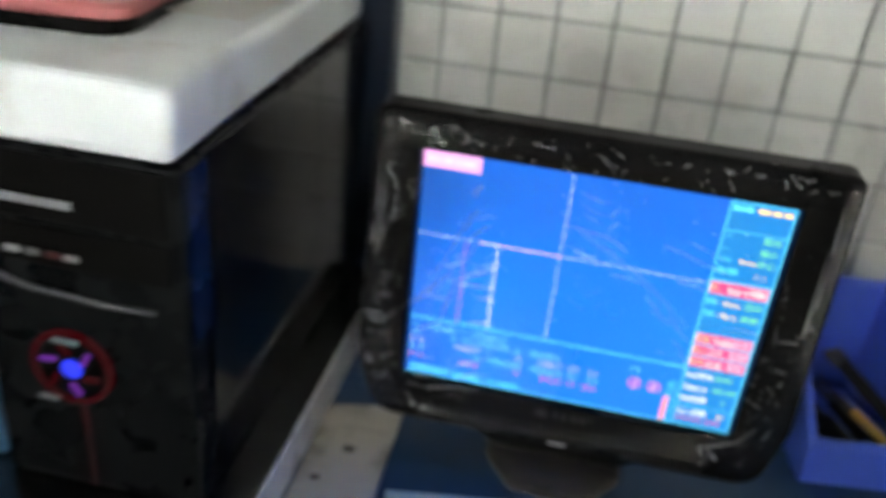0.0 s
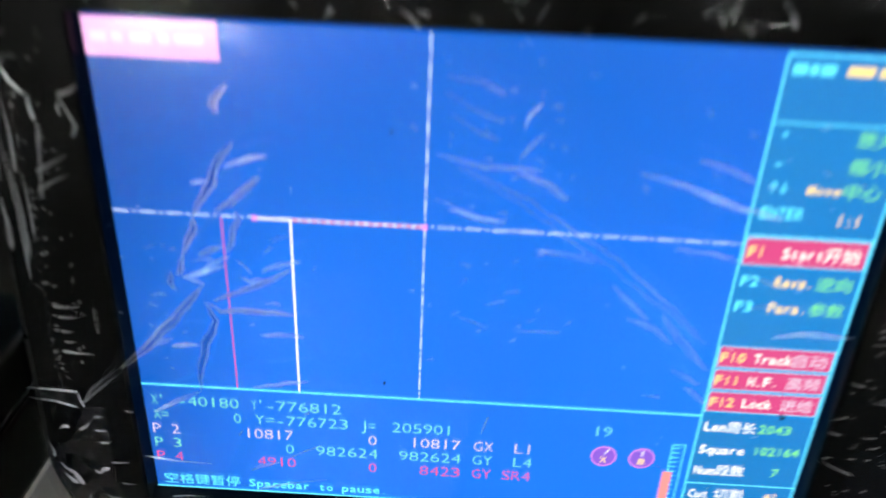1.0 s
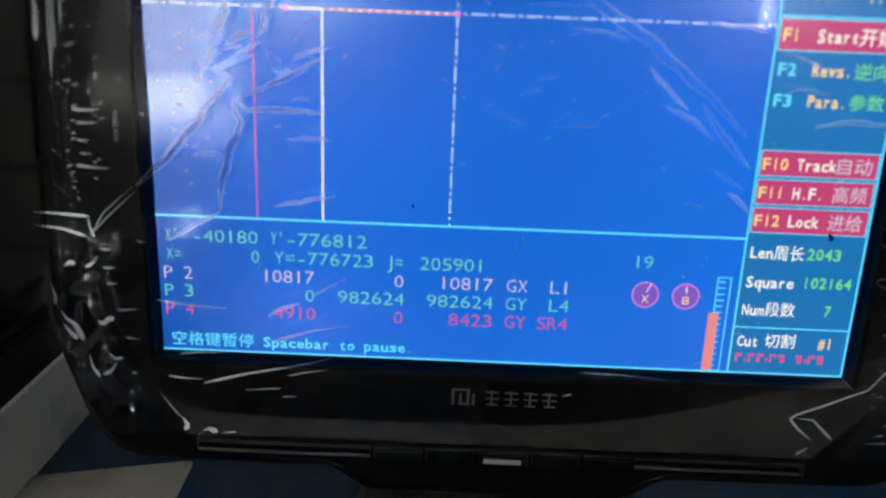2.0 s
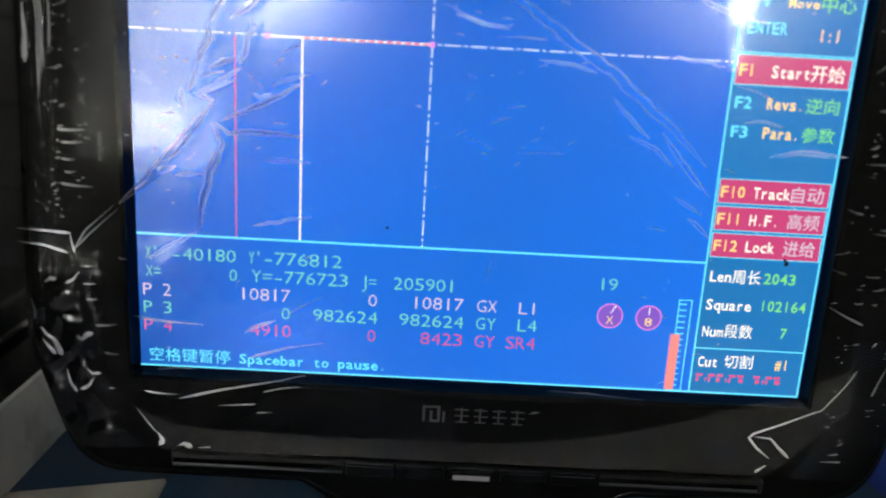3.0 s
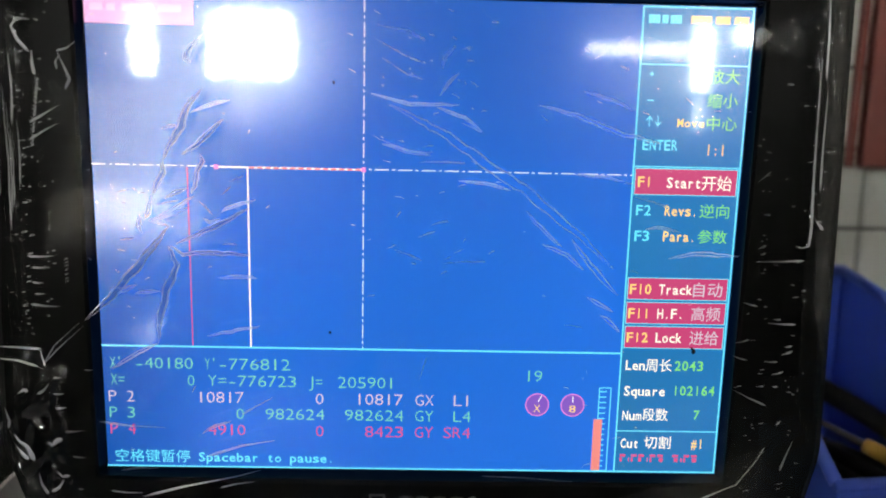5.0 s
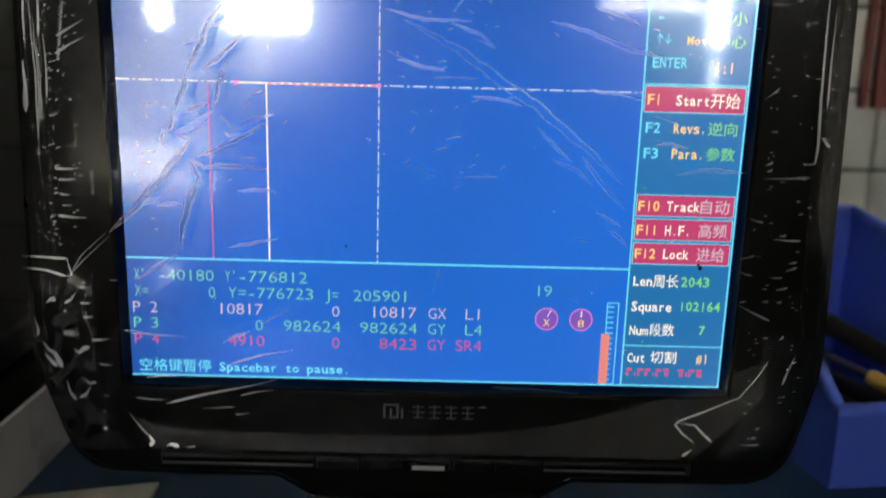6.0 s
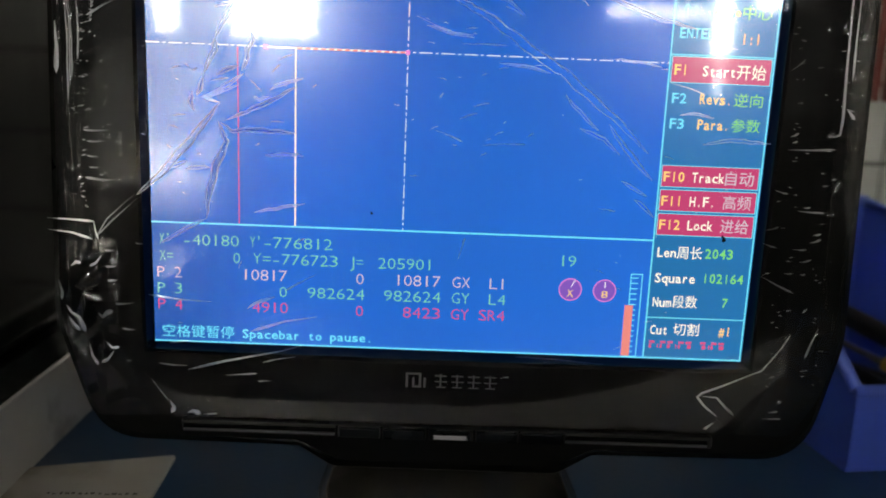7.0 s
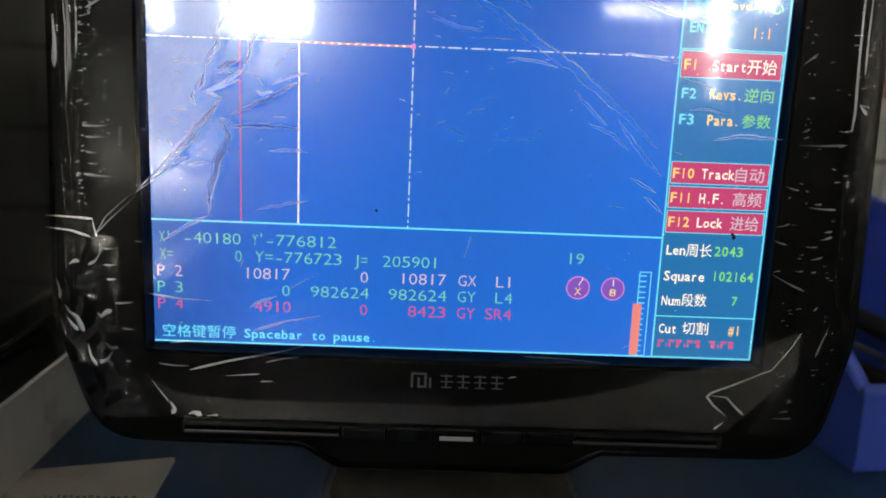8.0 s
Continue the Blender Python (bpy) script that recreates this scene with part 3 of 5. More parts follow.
    for s, a, b, v, m in (("X'", 8, 20, 366, g), ("-40180", 33, 92, 366, g), ("Y'", 104, 116, 366, g), ("-776812", 118, 191, 366, g),
                          ("X=", 8, 22, 384, g), ("0", 86, 93, 384, g), ("Y=-776723", 107, 197, 384, g), ("J=", 209, 224, 384, g), ("205901", 240, 299, 384, g),
                          ("P 2", 5, 31, 402, r), ("10817", 95, 143, 402, r), ("0", 217, 225, 402, r), ("10817", 258, 307, 402, r), ("GX", 320, 339, 402, r), ("L1", 360, 378, 402, r),
                          ("P 3", 5, 31, 419.5, g), ("0", 135, 143, 419.5, g), ("982624", 165, 226, 419.5, g), ("982624", 247, 308, 419.5, g), ("GY", 320, 339, 419.5, g), ("L4", 360, 378, 419.5, g),
                          ("P 4", 5, 31, 437.5, rd), ("4910", 106, 144, 437.5, rd), ("0", 217, 225, 437.5, rd), ("8423", 268, 308, 437.5, rd), ("GY", 320, 339, 437.5, rd), ("SR4", 350, 378, 437.5, rd),
                          ("19", 433, 451, 374, g)):
        text(s, a, b, v, H, m, scr, weight=-0.012)
    text("空格键暂停", 9, 86, 467, 14, GLOW["cyan"], scr)
    text("Spacebar to pause.", 95, 236, 467.5, 10, GLOW["cyan"], scr, weight=0.014)
    # dials and gauge
    for u, ch in ((447, "X"), (484, "8")):
        bm = bmesh.new()
        bm.faces.new([bm.verts.new((U(u + 12.5 * math.cos(k * math.tau / 28)), y2, V(405 + 12.5 * math.sin(k * math.tau / 28)))) for k in range(28)])
        dial = part("dial", bm, GLOW["violet"], scr, "small violet dial")
        ring = loops_mesh([[(U(u + q * math.cos(k * math.tau / 28)), -0.0007, V(405 + q * math.sin(k * math.tau / 28))) for k in range(28)] for q in (12.5, 11.3)])
        part("dial_ring", ring, GLOW["magenta"], scr)
        text(ch, u - 3.5, u + 3.5, 409, 8, GLOW["yellow"], scr)
    bm = bmesh.new()
    bm.faces.new([bm.verts.new((U(a), -0.0009, V(b))) for a, b in ((447, 402), (448, 402), (452, 394.5), (451, 394.5))])
    part("needle", bm, GLOW["white"], scr)
    bm = bmesh.new()
    bm.faces.new([bm.verts.new((U(a), -0.0009, V(b))) for a, b in ((483.5, 402), (484.5, 402), (484.5, 395), (483.5, 395))])
    part("needle", bm, GLOW["white"], scr)
    part("gauge", frame_lines(511, 385, 524, 478, y2, 1.0), GLOW["cyan"], scr)
    for k in range(15):
        part("gauge_tick", quad(512, 389 + k * 5.9, 519, 390.2 + k * 5.9, -0.0007), GLOW["cyan"], scr)
    part("gauge_bar", quad(507, 420, 516, 477, -0.0008), GLOW["salmon"], scr)
    # side panel
    c_, yl, lm, iv = GLOW["cyan"], GLOW["yellow"], GLOW["lime"], GLOW["ivory"]
    for a, b in ((156, 183), (267, 290.5), (292.5, 316), (318, 342)):
        part("key_box", quad(533.5, a, 636.5, b, y2), GLOW["box"], scr)
        part("key_box_border", frame_lines(533.5, a, 636.5, b, -0.0007, 0.8), GLOW["cyan"], scr)
    bars([(537, 548), (550, 556), (558, 569)], 13, 8, c_, scr); bars([(578, 598), (602, 616), (620, 634)], 13, 7, yl, scr)
    for s, a, b, v, h, m in (("+", 541, 546, 65, 5, c_), ("放大", 600, 630, 66, 14, lm), ("-", 541, 547, 90, 1.5, c_), ("缩小", 600, 630, 89, 14, lm), ("↑↓", 541, 556, 110, 11, c_), ("Move", 572, 599, 111, 8, yl), ("中心", 601, 631, 111, 14, lm),
                             ("ENTER", 539, 574, 133, 11, c_), ("1:1", 602, 622, 137, 11, yl),
                             ("F1", 537, 551, 169.5, 11.5, yl), ("Start", 566, 600, 170, 11.5, iv), ("开始", 601, 631, 170, 15, iv),
                             ("F2", 537, 552, 198, 11, c_), ("Revs.", 566, 599, 198, 11, yl), ("逆向", 601, 631, 198, 14, lm),
                             ("F3", 537, 552, 224, 11, c_), ("Para.", 566, 599, 224, 11, yl), ("参数", 601, 631, 224, 14, lm),
                             ("F10", 536, 558, 279, 11.5, yl), ("Track", 566, 600, 279, 11.5, iv), ("自动", 601, 631, 279, 15, r),
                             ("F11", 536, 558, 304.5, 11.5, yl), ("H.F.", 566, 593, 304.5, 11.5, iv), ("高频", 601, 631, 304.5, 15, r),
                             ("F12", 536, 558, 330, 11.5, yl), ("Lock", 566, 593, 330, 11.5, iv), ("进给", 601, 631, 330, 15, r),
                             ("Len", 537, 557, 360, 10.5, iv), ("周长", 558, 585, 360, 14, iv), ("2043", 588, 618, 360, 10.5, lm),
                             ("Square", 537, 580, 388, 11, iv), ("102164", 588, 632, 387, 10.5, lm),
                             ("Num", 537, 557, 415, 10.5, iv), ("段数", 558, 585, 414, 14, iv), ("7", 612, 618, 414, 10.5, lm),
                             ("Cut", 537, 556, 446, 10.5, iv), ("切割", 562, 590, 445, 14, iv), ("#1", 612, 625, 446, 10.5, yl)):
        text(s, a, b, v, min(h, 10.5) if s.isascii() and len(s) > 1 else h, m, scr, weight=0.016 if s.isascii() else 0.004)
    bars([(537, 543), (549, 555), (557, 563), (569, 575), (577, 583), (593, 599), (605, 611), (613, 619)], 460, 2.6, rd, scr)
    bars([(537, 539.5), (546, 547), (549, 551), (557, 560), (566, 567), (569, 571), (579, 583), (595, 599), (602, 603.5), (605, 607), (614, 619)], 464.5, 4.5, rd, scr)
    # specks of dirt on the glass
    for u, v, q in ((606, 344, 2.2), (604, 341, 1.3), (232, 330, 1.2), (236, 80, 1.3)):
        bm = bmesh.new()
        bm.faces.new([bm.verts.new((U(u + q * (1 + 0.35 * math.sin(k * 2.3)) * math.cos(k * math.tau / 9)), -0.0012, V(v + q * 1.3 * math.sin(k * math.tau / 9)))) for k in range(9)])
        part("dirt_speck", bm, M_MATTE, scr, "dark speck of dirt")
    return mon


# clear film over the monitor
def arch(bm, pts, width, height):
    """One fold of the film: a low rounded ridge along a line of (x, z) on the film."""
    rows, n = [], len(pts)
    for i, p in enumerate(pts):
        d = (pts[min(i + 1, n - 1)] - pts[max(i - 1, 0)])
        if d.length < 1e-9:
            continue
        nrm = Vector((-d.y, d.x)).normalized()
        f = math.sin(math.pi * min(max((i + 0.35) / (n - 0.3), 0.02), 0.98)) ** 0.6
        row = []
        for k in range(6):
            q = p + nrm * ((0.5 - k / 5) * width * f)
            row.append(bm.verts.new((q.x, -0.0090 - (0.0, 0.35, 0.9, 0.9, 0.35, 0.0)[k] * height * f, q.y)))
        rows.append(row)
    for a, b in zip(rows, rows[1:]):
        for k in range(5):
            bm.faces.new((a[k], a[k + 1], b[k + 1], b[k]))


def wander(pts, rng, amount, step=0.004):
    """A line through the given turns with small irregular bends."""
    out = []
    for a, b in zip(pts, pts[1:]):
        a, b = Vector(a), Vector(b)
        k = max(2, int((b - a).length / step))
        for i in range(k):
            p = a.lerp(b, i / k)
            out.append(p + Vector((rng.uniform(-amount, amount), rng.uniform(-amount, amount))))
    out.append(Vector(pts[-1]))
    return out


def spike(bm, pts, width, height, y=-0.0090):
    """A pleat of the film that starts fine and ends in a blunt tip: a sharp-crested ridge along (x, z) turns."""
    pts = [Vector(p) for p in pts]
    line = []
    for a, b in zip(pts, pts[1:]):
        k = max(2, int((b - a).length / 0.0012))
        line += [a.lerp(b, i / k) for i in range(k)]
    line.append(pts[-1])
    rows, n = [], len(line)
    for i, p in enumerate(line):
        d = line[min(i + 1, n - 1)] - line[max(i - 1, 0)]
        nrm = Vector((-d.y, d.x)).normalized()
        t = i / (n - 1)
        f = min(1.0, 0.12 + 1.15 * t) * min(1.0, (1 - t) / 0.12 + 0.08)
        row = []
        for s, h in ((0.5, 0.0), (0.28, 0.45), (0.06, 0.95), (-0.06, 0.95), (-0.28, 0.45), (-0.5, 0.0)):
            q = p + nrm * (s * width * f)
            row.append(bm.verts.new((q.x, y - h * height * f, q.y)))
        rows.append(row)
    for a, b in zip(rows, rows[1:]):
        for k in range(5):
            bm.faces.new((a[k], a[k + 1], b[k + 1], b[k]))


def rim_left(z):
    return -0.0492 + (z - 0.012) * 0.0278 if z > 0.012 else -0.0492 + 0.020 * ((0.012 - z) / 0.050) ** 1.6


def rim_right(z):
    return 0.3552 - (z - 0.012) * 0.0337 if z > 0.012 else 0.3552 - 0.020 * ((0.012 - z) / 0.050) ** 1.6


def step(a, b, v):
    t = min(max((v - a) / (b - a), 0.0), 1.0)
    return t * t * (3 - 2 * t)


def film_height(x, z, e, side):
    """How far the film stands off the rim at a distance e from its edge."""
    ridge = lambda f, g, q: max(0.0, 1 - 2.4 * abs(noise.noise(Vector((x * f, z * g, q)))))
    low = step(0.075, 0.015, z) * (1.0 if side < 0 else 0.55)
    mid = step(0.0, 0.006, e) * step(0.036, 0.024, e)
    h = mid * low * (0.0030 * (0.5 + noise.noise(Vector((x * 60, z * 42, 3.3)))) + 0.0016 * ridge(80, 55, 7.1) ** 2)
    h += (0.0009 if side < 0 else 0.0004) * math.exp(-(e / 0.0085) ** 2) * step(0.0, 0.002, e) * ridge(300, 9, 1.9) ** 2
    h += mid * (1 - low) * 0.00035 * ridge(90, 150, 5.2) ** 5 * step(0.030, 0.016, e)
    fold = 0.0165 + 0.003 * noise.noise(Vector((z * 18, side, 0.4)))
    h += (1 - low) * 0.00045 * math.exp(-((e - fold) / 0.0005) ** 2)
    return h + step(0.040, 0.020, e) * 0.0004 * noise.noise(Vector((x * 45, z * 22, 6.0)))


def strip_mesh(rows):
    bm = bmesh.new()
    made = [[bm.verts.new(p) for p in row] for row in rows]
    for a, b in zip(made, made[1:]):
        for i in range(len(a) - 1):
            bm.faces.new((a[i], a[i + 1], b[i + 1], b[i]))
    return bm


def film(mon):
    rng = random.Random(5)
    # one sheet over screen and rim: calm before the screen, pleated and crumpled by the edges, folded back round them
    near = [0.0005 * k for k in range(76)]
    rows = []
    for j in range(431):
        z = -0.0365 + 0.2985 * j / 430
        xl, xr = rim_left(z), rim_right(z)
        a, b = xl + near[-1], xr - near[-1]
        xs = [xl + e for e in near] + [a + (b - a) * k / 70 for k in range(1, 70)] + [xr - e for e in reversed(near)]
        row = []
        for x in xs:
            e, side = (x - xl, -1) if x - xl < xr - x else (xr - x, 1)
            top = 0.262 - z
            y = -0.0088 + 0.013 * math.exp(-e / 0.0026) + 0.010 * math.exp(-top / 0.005)
            y -= 0.00008 * noise.noise(Vector((x * 12, z * 12, 2)))
            if e < 0.0375:
                y -= film_height(x, z, e, side)
            if top < 0.035:
                y -= step(0.034, 0.020, top) * (0.0010 * noise.noise(Vector((x * 60, z * 70, 9))) + 0.0004 * max(0.0, 1 - 2.4 * abs(noise.noise(Vector((x * 120, z * 160, 4))))) ** 3)
            row.append((x, y, z))
        rows.append(row)
    sheet = part("protective_film", strip_mesh(rows), M_FILM, mon, "clear wrinkled protective film", smooth=True)
    sheet.visible_shadow = False
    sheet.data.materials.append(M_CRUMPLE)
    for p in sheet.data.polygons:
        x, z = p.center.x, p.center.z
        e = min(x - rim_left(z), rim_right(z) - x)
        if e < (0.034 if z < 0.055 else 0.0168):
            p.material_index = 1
    # main folds of the film as (x, z) turns: each is a pair of thin ridges that part and meet again
    folds = [
        ([(-0.004, 0.077), (0.009, 0.089), (0.021, 0.103), (0.031, 0.115), (0.037, 0.123)], 0.0019),
        ([(0.037, 0.123), (0.029, 0.126), (0.037, 0.128), (0.046, 0.132)], 0.0009),
        ([(0.0533, 0.2080), (0.0478, 0.2020), (0.0470, 0.1984), (0.0494, 0.1973)], 0.0012),
        ([(0.0537, 0.1854), (0.0487, 0.1792), (0.0448, 0.1730), (0.0440, 0.1681), (0.0383, 0.1593), (0.0351, 0.1530)], 0.0016),
        ([(0.0351, 0.1530), (0.0354, 0.1480), (0.0323, 0.1429), (0.0296, 0.1365)], 0.0014),
        ([(0.0491, 0.1756), (0.0572, 0.1788), (0.0663, 0.1810)], 0.0007),
        ([(0.0443, 0.1558), (0.0507, 0.1609), (0.0582, 0.1673), (0.0632, 0.1724)], 0.0012),
        ([(0.0361, 0.1678), (0.0423, 0.1693)], 0.0005),
        ([(0.0518, 0.1565), (0.0535, 0.1535), (0.0504, 0.1484), (0.0495, 0.1421), (0.0476, 0.1383)], 0.001),
        ([(0.0296, 0.1365), (0.0278, 0.1288), (0.0260, 0.1262)], 0.001),
        ([(0.0297, 0.1256), (0.0373, 0.1291), (0.0488, 0.1371)], 0.0009),
        ([(0.1673, 0.2070), (0.1625, 0.2021), (0.1615, 0.1972)], 0.0006),
        ([(0.1689, 0.1951), (0.1646, 0.1913), (0.1606, 0.1851)], 0.0006),
        ([(0.1317, 0.2153), (0.1463, 0.2134), (0.1537, 0.2089)], 0.0004),
        ([(0.1318, 0.2094), (0.1441, 0.2027), (0.1528, 0.1994)], 0.0004),
        ([(0.1344, 0.2012), (0.1456, 0.1943), (0.1530, 0.1922)], 0.0004),
        ([(0.1292, 0.1854), (0.1471, 0.1810), (0.1694, 0.1812)], 0.0006),
        ([(0.1596, 0.1802), (0.1721, 0.1757), (0.1804, 0.1693)], 0.0006),
        ([(0.1295, 0.1670), (0.1376, 0.1635), (0.1477, 0.1601), (0.1577, 0.1591)], 0.0004),
        ([(0.2263, 0.1884), (0.2390, 0.1851), (0.2482, 0.1805)], 0.0006),
        ([(0.037, 0.114), (0.043, 0.110), (0.055, 0.111), (0.074, 0.110)], 0.0010),
        ([(0.036, 0.114), (0.040, 0.105), (0.035, 0.093), (0.031, 0.078), (0.030, 0.067)], 0.0018),
        ([(0.030, 0.067), (0.020, 0.062), (0.008, 0.054)], 0.0008),
        ([(0.040, 0.115), (0.047, 0.118), (0.058, 0.123), (0.074, 0.132)], 0.0010),
        ([(0.061, 0.130), (0.066, 0.133), (0.077, 0.136)], 0.0007),
        ([(0.059, 0.099), (0.068, 0.0997), (0.077, 0.099)], 0.0007),
        ([(0.053, 0.071), (0.064, 0.073), (0.078, 0.076)], 0.0006),
        ([(0.020, 0.091), (0.026, 0.092), (0.032, 0.092)], 0.0008),
        ([(0.012, 0.091), (0.021, 0.095)], 0.0009),
        ([(0.053, 0.127), (0.056, 0.125), (0.061, 0.127)], 0.0006),
        ([(0.036, 0.136), (0.041, 0.139), (0.046, 0.141)], 0.0010),
        ([(0.024, 0.128), (0.023, 0.123), (0.025, 0.119)], 0.0010),
        ([(0.138, 0.181), (0.165, 0.167), (0.185, 0.153), (0.200, 0.144), (0.215, 0.132), (0.230, 0.120), (0.244, 0.107)], 0.0024),
        ([(0.224, 0.120), (0.235, 0.106), (0.247, 0.094)], 0.0013),
        ([(0.202, 0.133), (0.211, 0.124), (0.219, 0.117)], 0.0008),
        ([(0.210, 0.118), (0.222, 0.113), (0.230, 0.106)], 0.0009),
        ([(0.232, 0.093), (0.238, 0.090), (0.245, 0.086)], 0.0008),
        ([(0.239, 0.084), (0.244, 0.081), (0.249, 0.076)], 0.0009),
        ([(0.135, 0.163), (0.146, 0.160), (0.157, 0.158)], 0.0006),
        ([(0.170, 0.147), (0.182, 0.146), (0.194, 0.143)], 0.0006),
        ([(0.270, 0.112), (0.283, 0.115), (0.303, 0.114)], 0.0009),
        ([(0.258, 0.126), (0.266, 0.127), (0.274, 0.125)], 0.0005),
        ([(0.224, 0.151), (0.236, 0.150), (0.247, 0.148)], 0.0005),
        ([(0.205, 0.182), (0.222, 0.178), (0.244, 0.170), (0.262, 0.166)], 0.0009),
        ([(0.050, 0.022), (0.056, 0.026), (0.063, 0.028)], 0.0005),
    ]
    bm, pocket = bmesh.new(), bmesh.new()
    for pts, w in folds:
        if w < 0.0005:
            spike(bm, pts, 0.0005, 0.0002)
            continue
        line = wander(pts, rng, 0.0003, 0.003)
        n, edges = len(line), []
        for s in (-1, 1):
            shifted = []
            for i, p in enumerate(line):
                d = line[min(i + 1, n - 1)] - line[max(i - 1, 0)]
                part_way = max(0.0, math.sin(math.pi * i / (n - 1))) ** 0.7
                shifted.append(p + Vector((-d.y, d.x)).normalized() * (s * w * part_way * (0.85 + 0.15 * math.sin(i * 1.3 + s))))
            arch(bm, shifted, (0.0009 if s > 0 else 0.0006) * (1.0 if pts[0][0] < 0.1 else 0.78), 0.0003)
            edges.append([pocket.verts.new((p.x, -0.00893, p.y)) for p in shifted])
        for i in range(n - 1 if w >= 0.0010 and pts[0][0] < 0.1 else 0):
            pocket.faces.new((edges[0][i], edges[0][i + 1], edges[1][i + 1], edges[1][i]))
    pk = tagged(part("fold_shade_film", pocket, M_POCKET, mon, "dark tint painting the shade inside the folds", smooth=True), kind="stuff")
    pk.visible_shadow = False
    # single short ridges
    for x0, z0, x1, z1 in ((0.061, 0.115, 0.068, 0.115), (0.051, 0.135, 0.057, 0.129), (0.062, 0.138, 0.066, 0.142), (0.065, 0.144, 0.072, 0.147), (0.032, 0.133, 0.042, 0.135), (0.014, 0.116, 0.021, 0.117),
                           (0.171, 0.173, 0.180, 0.169), (0.152, 0.155, 0.173, 0.155), (0.158, 0.126, 0.166, 0.128), (0.152, 0.120, 0.160, 0.123), (0.141, 0.114, 0.154, 0.109), (0.164, 0.108, 0.184, 0.109),
                           (0.252, 0.141, 0.269, 0.136), (0.222, 0.079, 0.230, 0.078), (0.154, 0.051, 0.157, 0.062)):
        spike(bm, [(x0, z0), ((x0 + x1) / 2, (z0 + z1) / 2 + 0.0004), (x1, z1)], 0.0006, 0.0002)
    # fine scattered puckers
    for cx, cz, sx, sz, n, ang in ((0.155, 0.195, 0.022, 0.022, 42, -0.25), (0.062, 0.125, 0.012, 0.030, 8, 0.35), (0.168, 0.118, 0.03, 0.014, 14, 0.3), (0.205, 0.060, 0.06, 0.05, 14, 0.1), (0.018, 0.115, 0.008, 0.04, 22, 0.1), (0.272, 0.150, 0.02, 0.06, 10, 0.0), (0.25, 0.20, 0.03, 0.02, 8, -0.4)):
        for _ in range(n):
            x, z, L, a = rng.gauss(cx, sx), rng.gauss(cz, sz), rng.uniform(0.0008, 0.005), rng.gauss(ang, 0.3)
            d = Vector((math.cos(a), math.sin(a))) * L
            spike(bm, [Vector((x, z)) - d / 2, Vector((x, z + L * 0.06)), Vector((x, z)) + d / 2], rng.uniform(0.0003, 0.0006), 0.0002)
    # long taut lines low on the screen and over the chin
    for pts, w in (([(0.0769, 0.0031), (0.0658, -0.0002), (0.0377, -0.0065), (0.0194, -0.0116)], 0.0013), ([(0.0281, 0.0034), (0.018, 0.0034), (0.0099, 0.0022)], 0.0008), ([(0.0194, -0.0095), (0.012, -0.0095), (0.0041, -0.0086)], 0.0007),
                   ([(0.0376, -0.0140), (0.0545, -0.0125)], 0.0006), ([(0.0615, -0.0161), (0.0545, -0.0167)], 0.0006), ([(0.0742, -0.0029), (0.065, -0.0043), (0.0573, -0.0064)], 0.0007),
                   ([(0.0844, 0.0187), (0.0684, 0.0157), (0.0512, 0.0099)], 0.0014), ([(0.0314, 0.0246), (0.0156, 0.0251), (0.0002, 0.0272)], 0.0011), ([(0.0832, 0.0402), (0.0752, 0.0358), (0.0686, 0.0317)], 0.0008), ([(0.230, -0.0010), (0.205, 0.0008), (0.185, 0.0014)], 0.0005)):
        spike(bm, pts, w, w * 0.3)
    cr = tagged(part("screen_folds", bm, M_FOLD, mon, "whitened folds of the film, window glints painted in", smooth=True), kind="stuff")
    cr.visible_shadow = False

    bm = bmesh.new()
    # ladder of short level pleats down one rim, each drawn to a point
    for x0, z0, x1, z1, w in ((-0.0282, 0.1076, -0.0164, 0.1081, 0.0011), (-0.0272, 0.1024, -0.0179, 0.1028, 0.0010), (-0.0275, 0.0955, -0.0217, 0.0952, 0.0010), (-0.0264, 0.0899, -0.0211, 0.0901, 0.0008), (-0.0285, 0.0848, -0.0147, 0.0839, 0.0013),
                              (-0.0205, 0.0489, -0.0160, 0.0491, 0.0010), (-0.0210, 0.0408, -0.0152, 0.0410, 0.0011), (-0.0200, 0.0336, -0.0148, 0.0340, 0.0012), (-0.0165, 0.0216, -0.0070, 0.0225, 0.0010), (-0.0135, 0.0090, -0.0065, 0.0085, 0.0010),
                              (-0.0055, 0.0532, -0.0012, 0.0530, 0.0007)):
        spike(bm, [(x1, z1), ((x0 + x1) / 2, (z0 + z1) / 2 - 0.0003), (x0, z0)], w, w * 0.36)
    # beads and dots where the film bunches
    for _ in range(90):
        z = rng.uniform(0.070, 0.24)
        x = rim_left(z) + rng.choice((0.0165, 0.0175, 0.0265)) + rng.gauss(0, 0.0018)
        L = rng.uniform(0.0006, 0.0026)
        spike(bm, [(x, z), (x + L, z + rng.uniform(-0.3, 0.6) * L)], rng.uniform(0.0005, 0.0011), 0.0003)
    for z in (0.1062, 0.1045, 0.1030, 0.1012, 0.0990, 0.0970, 0.0956):
        spike(bm, [(-0.0118, z), (-0.0096 - 0.03 * (0.1062 - z), z + 0.0012)], 0.0006, 0.00025)
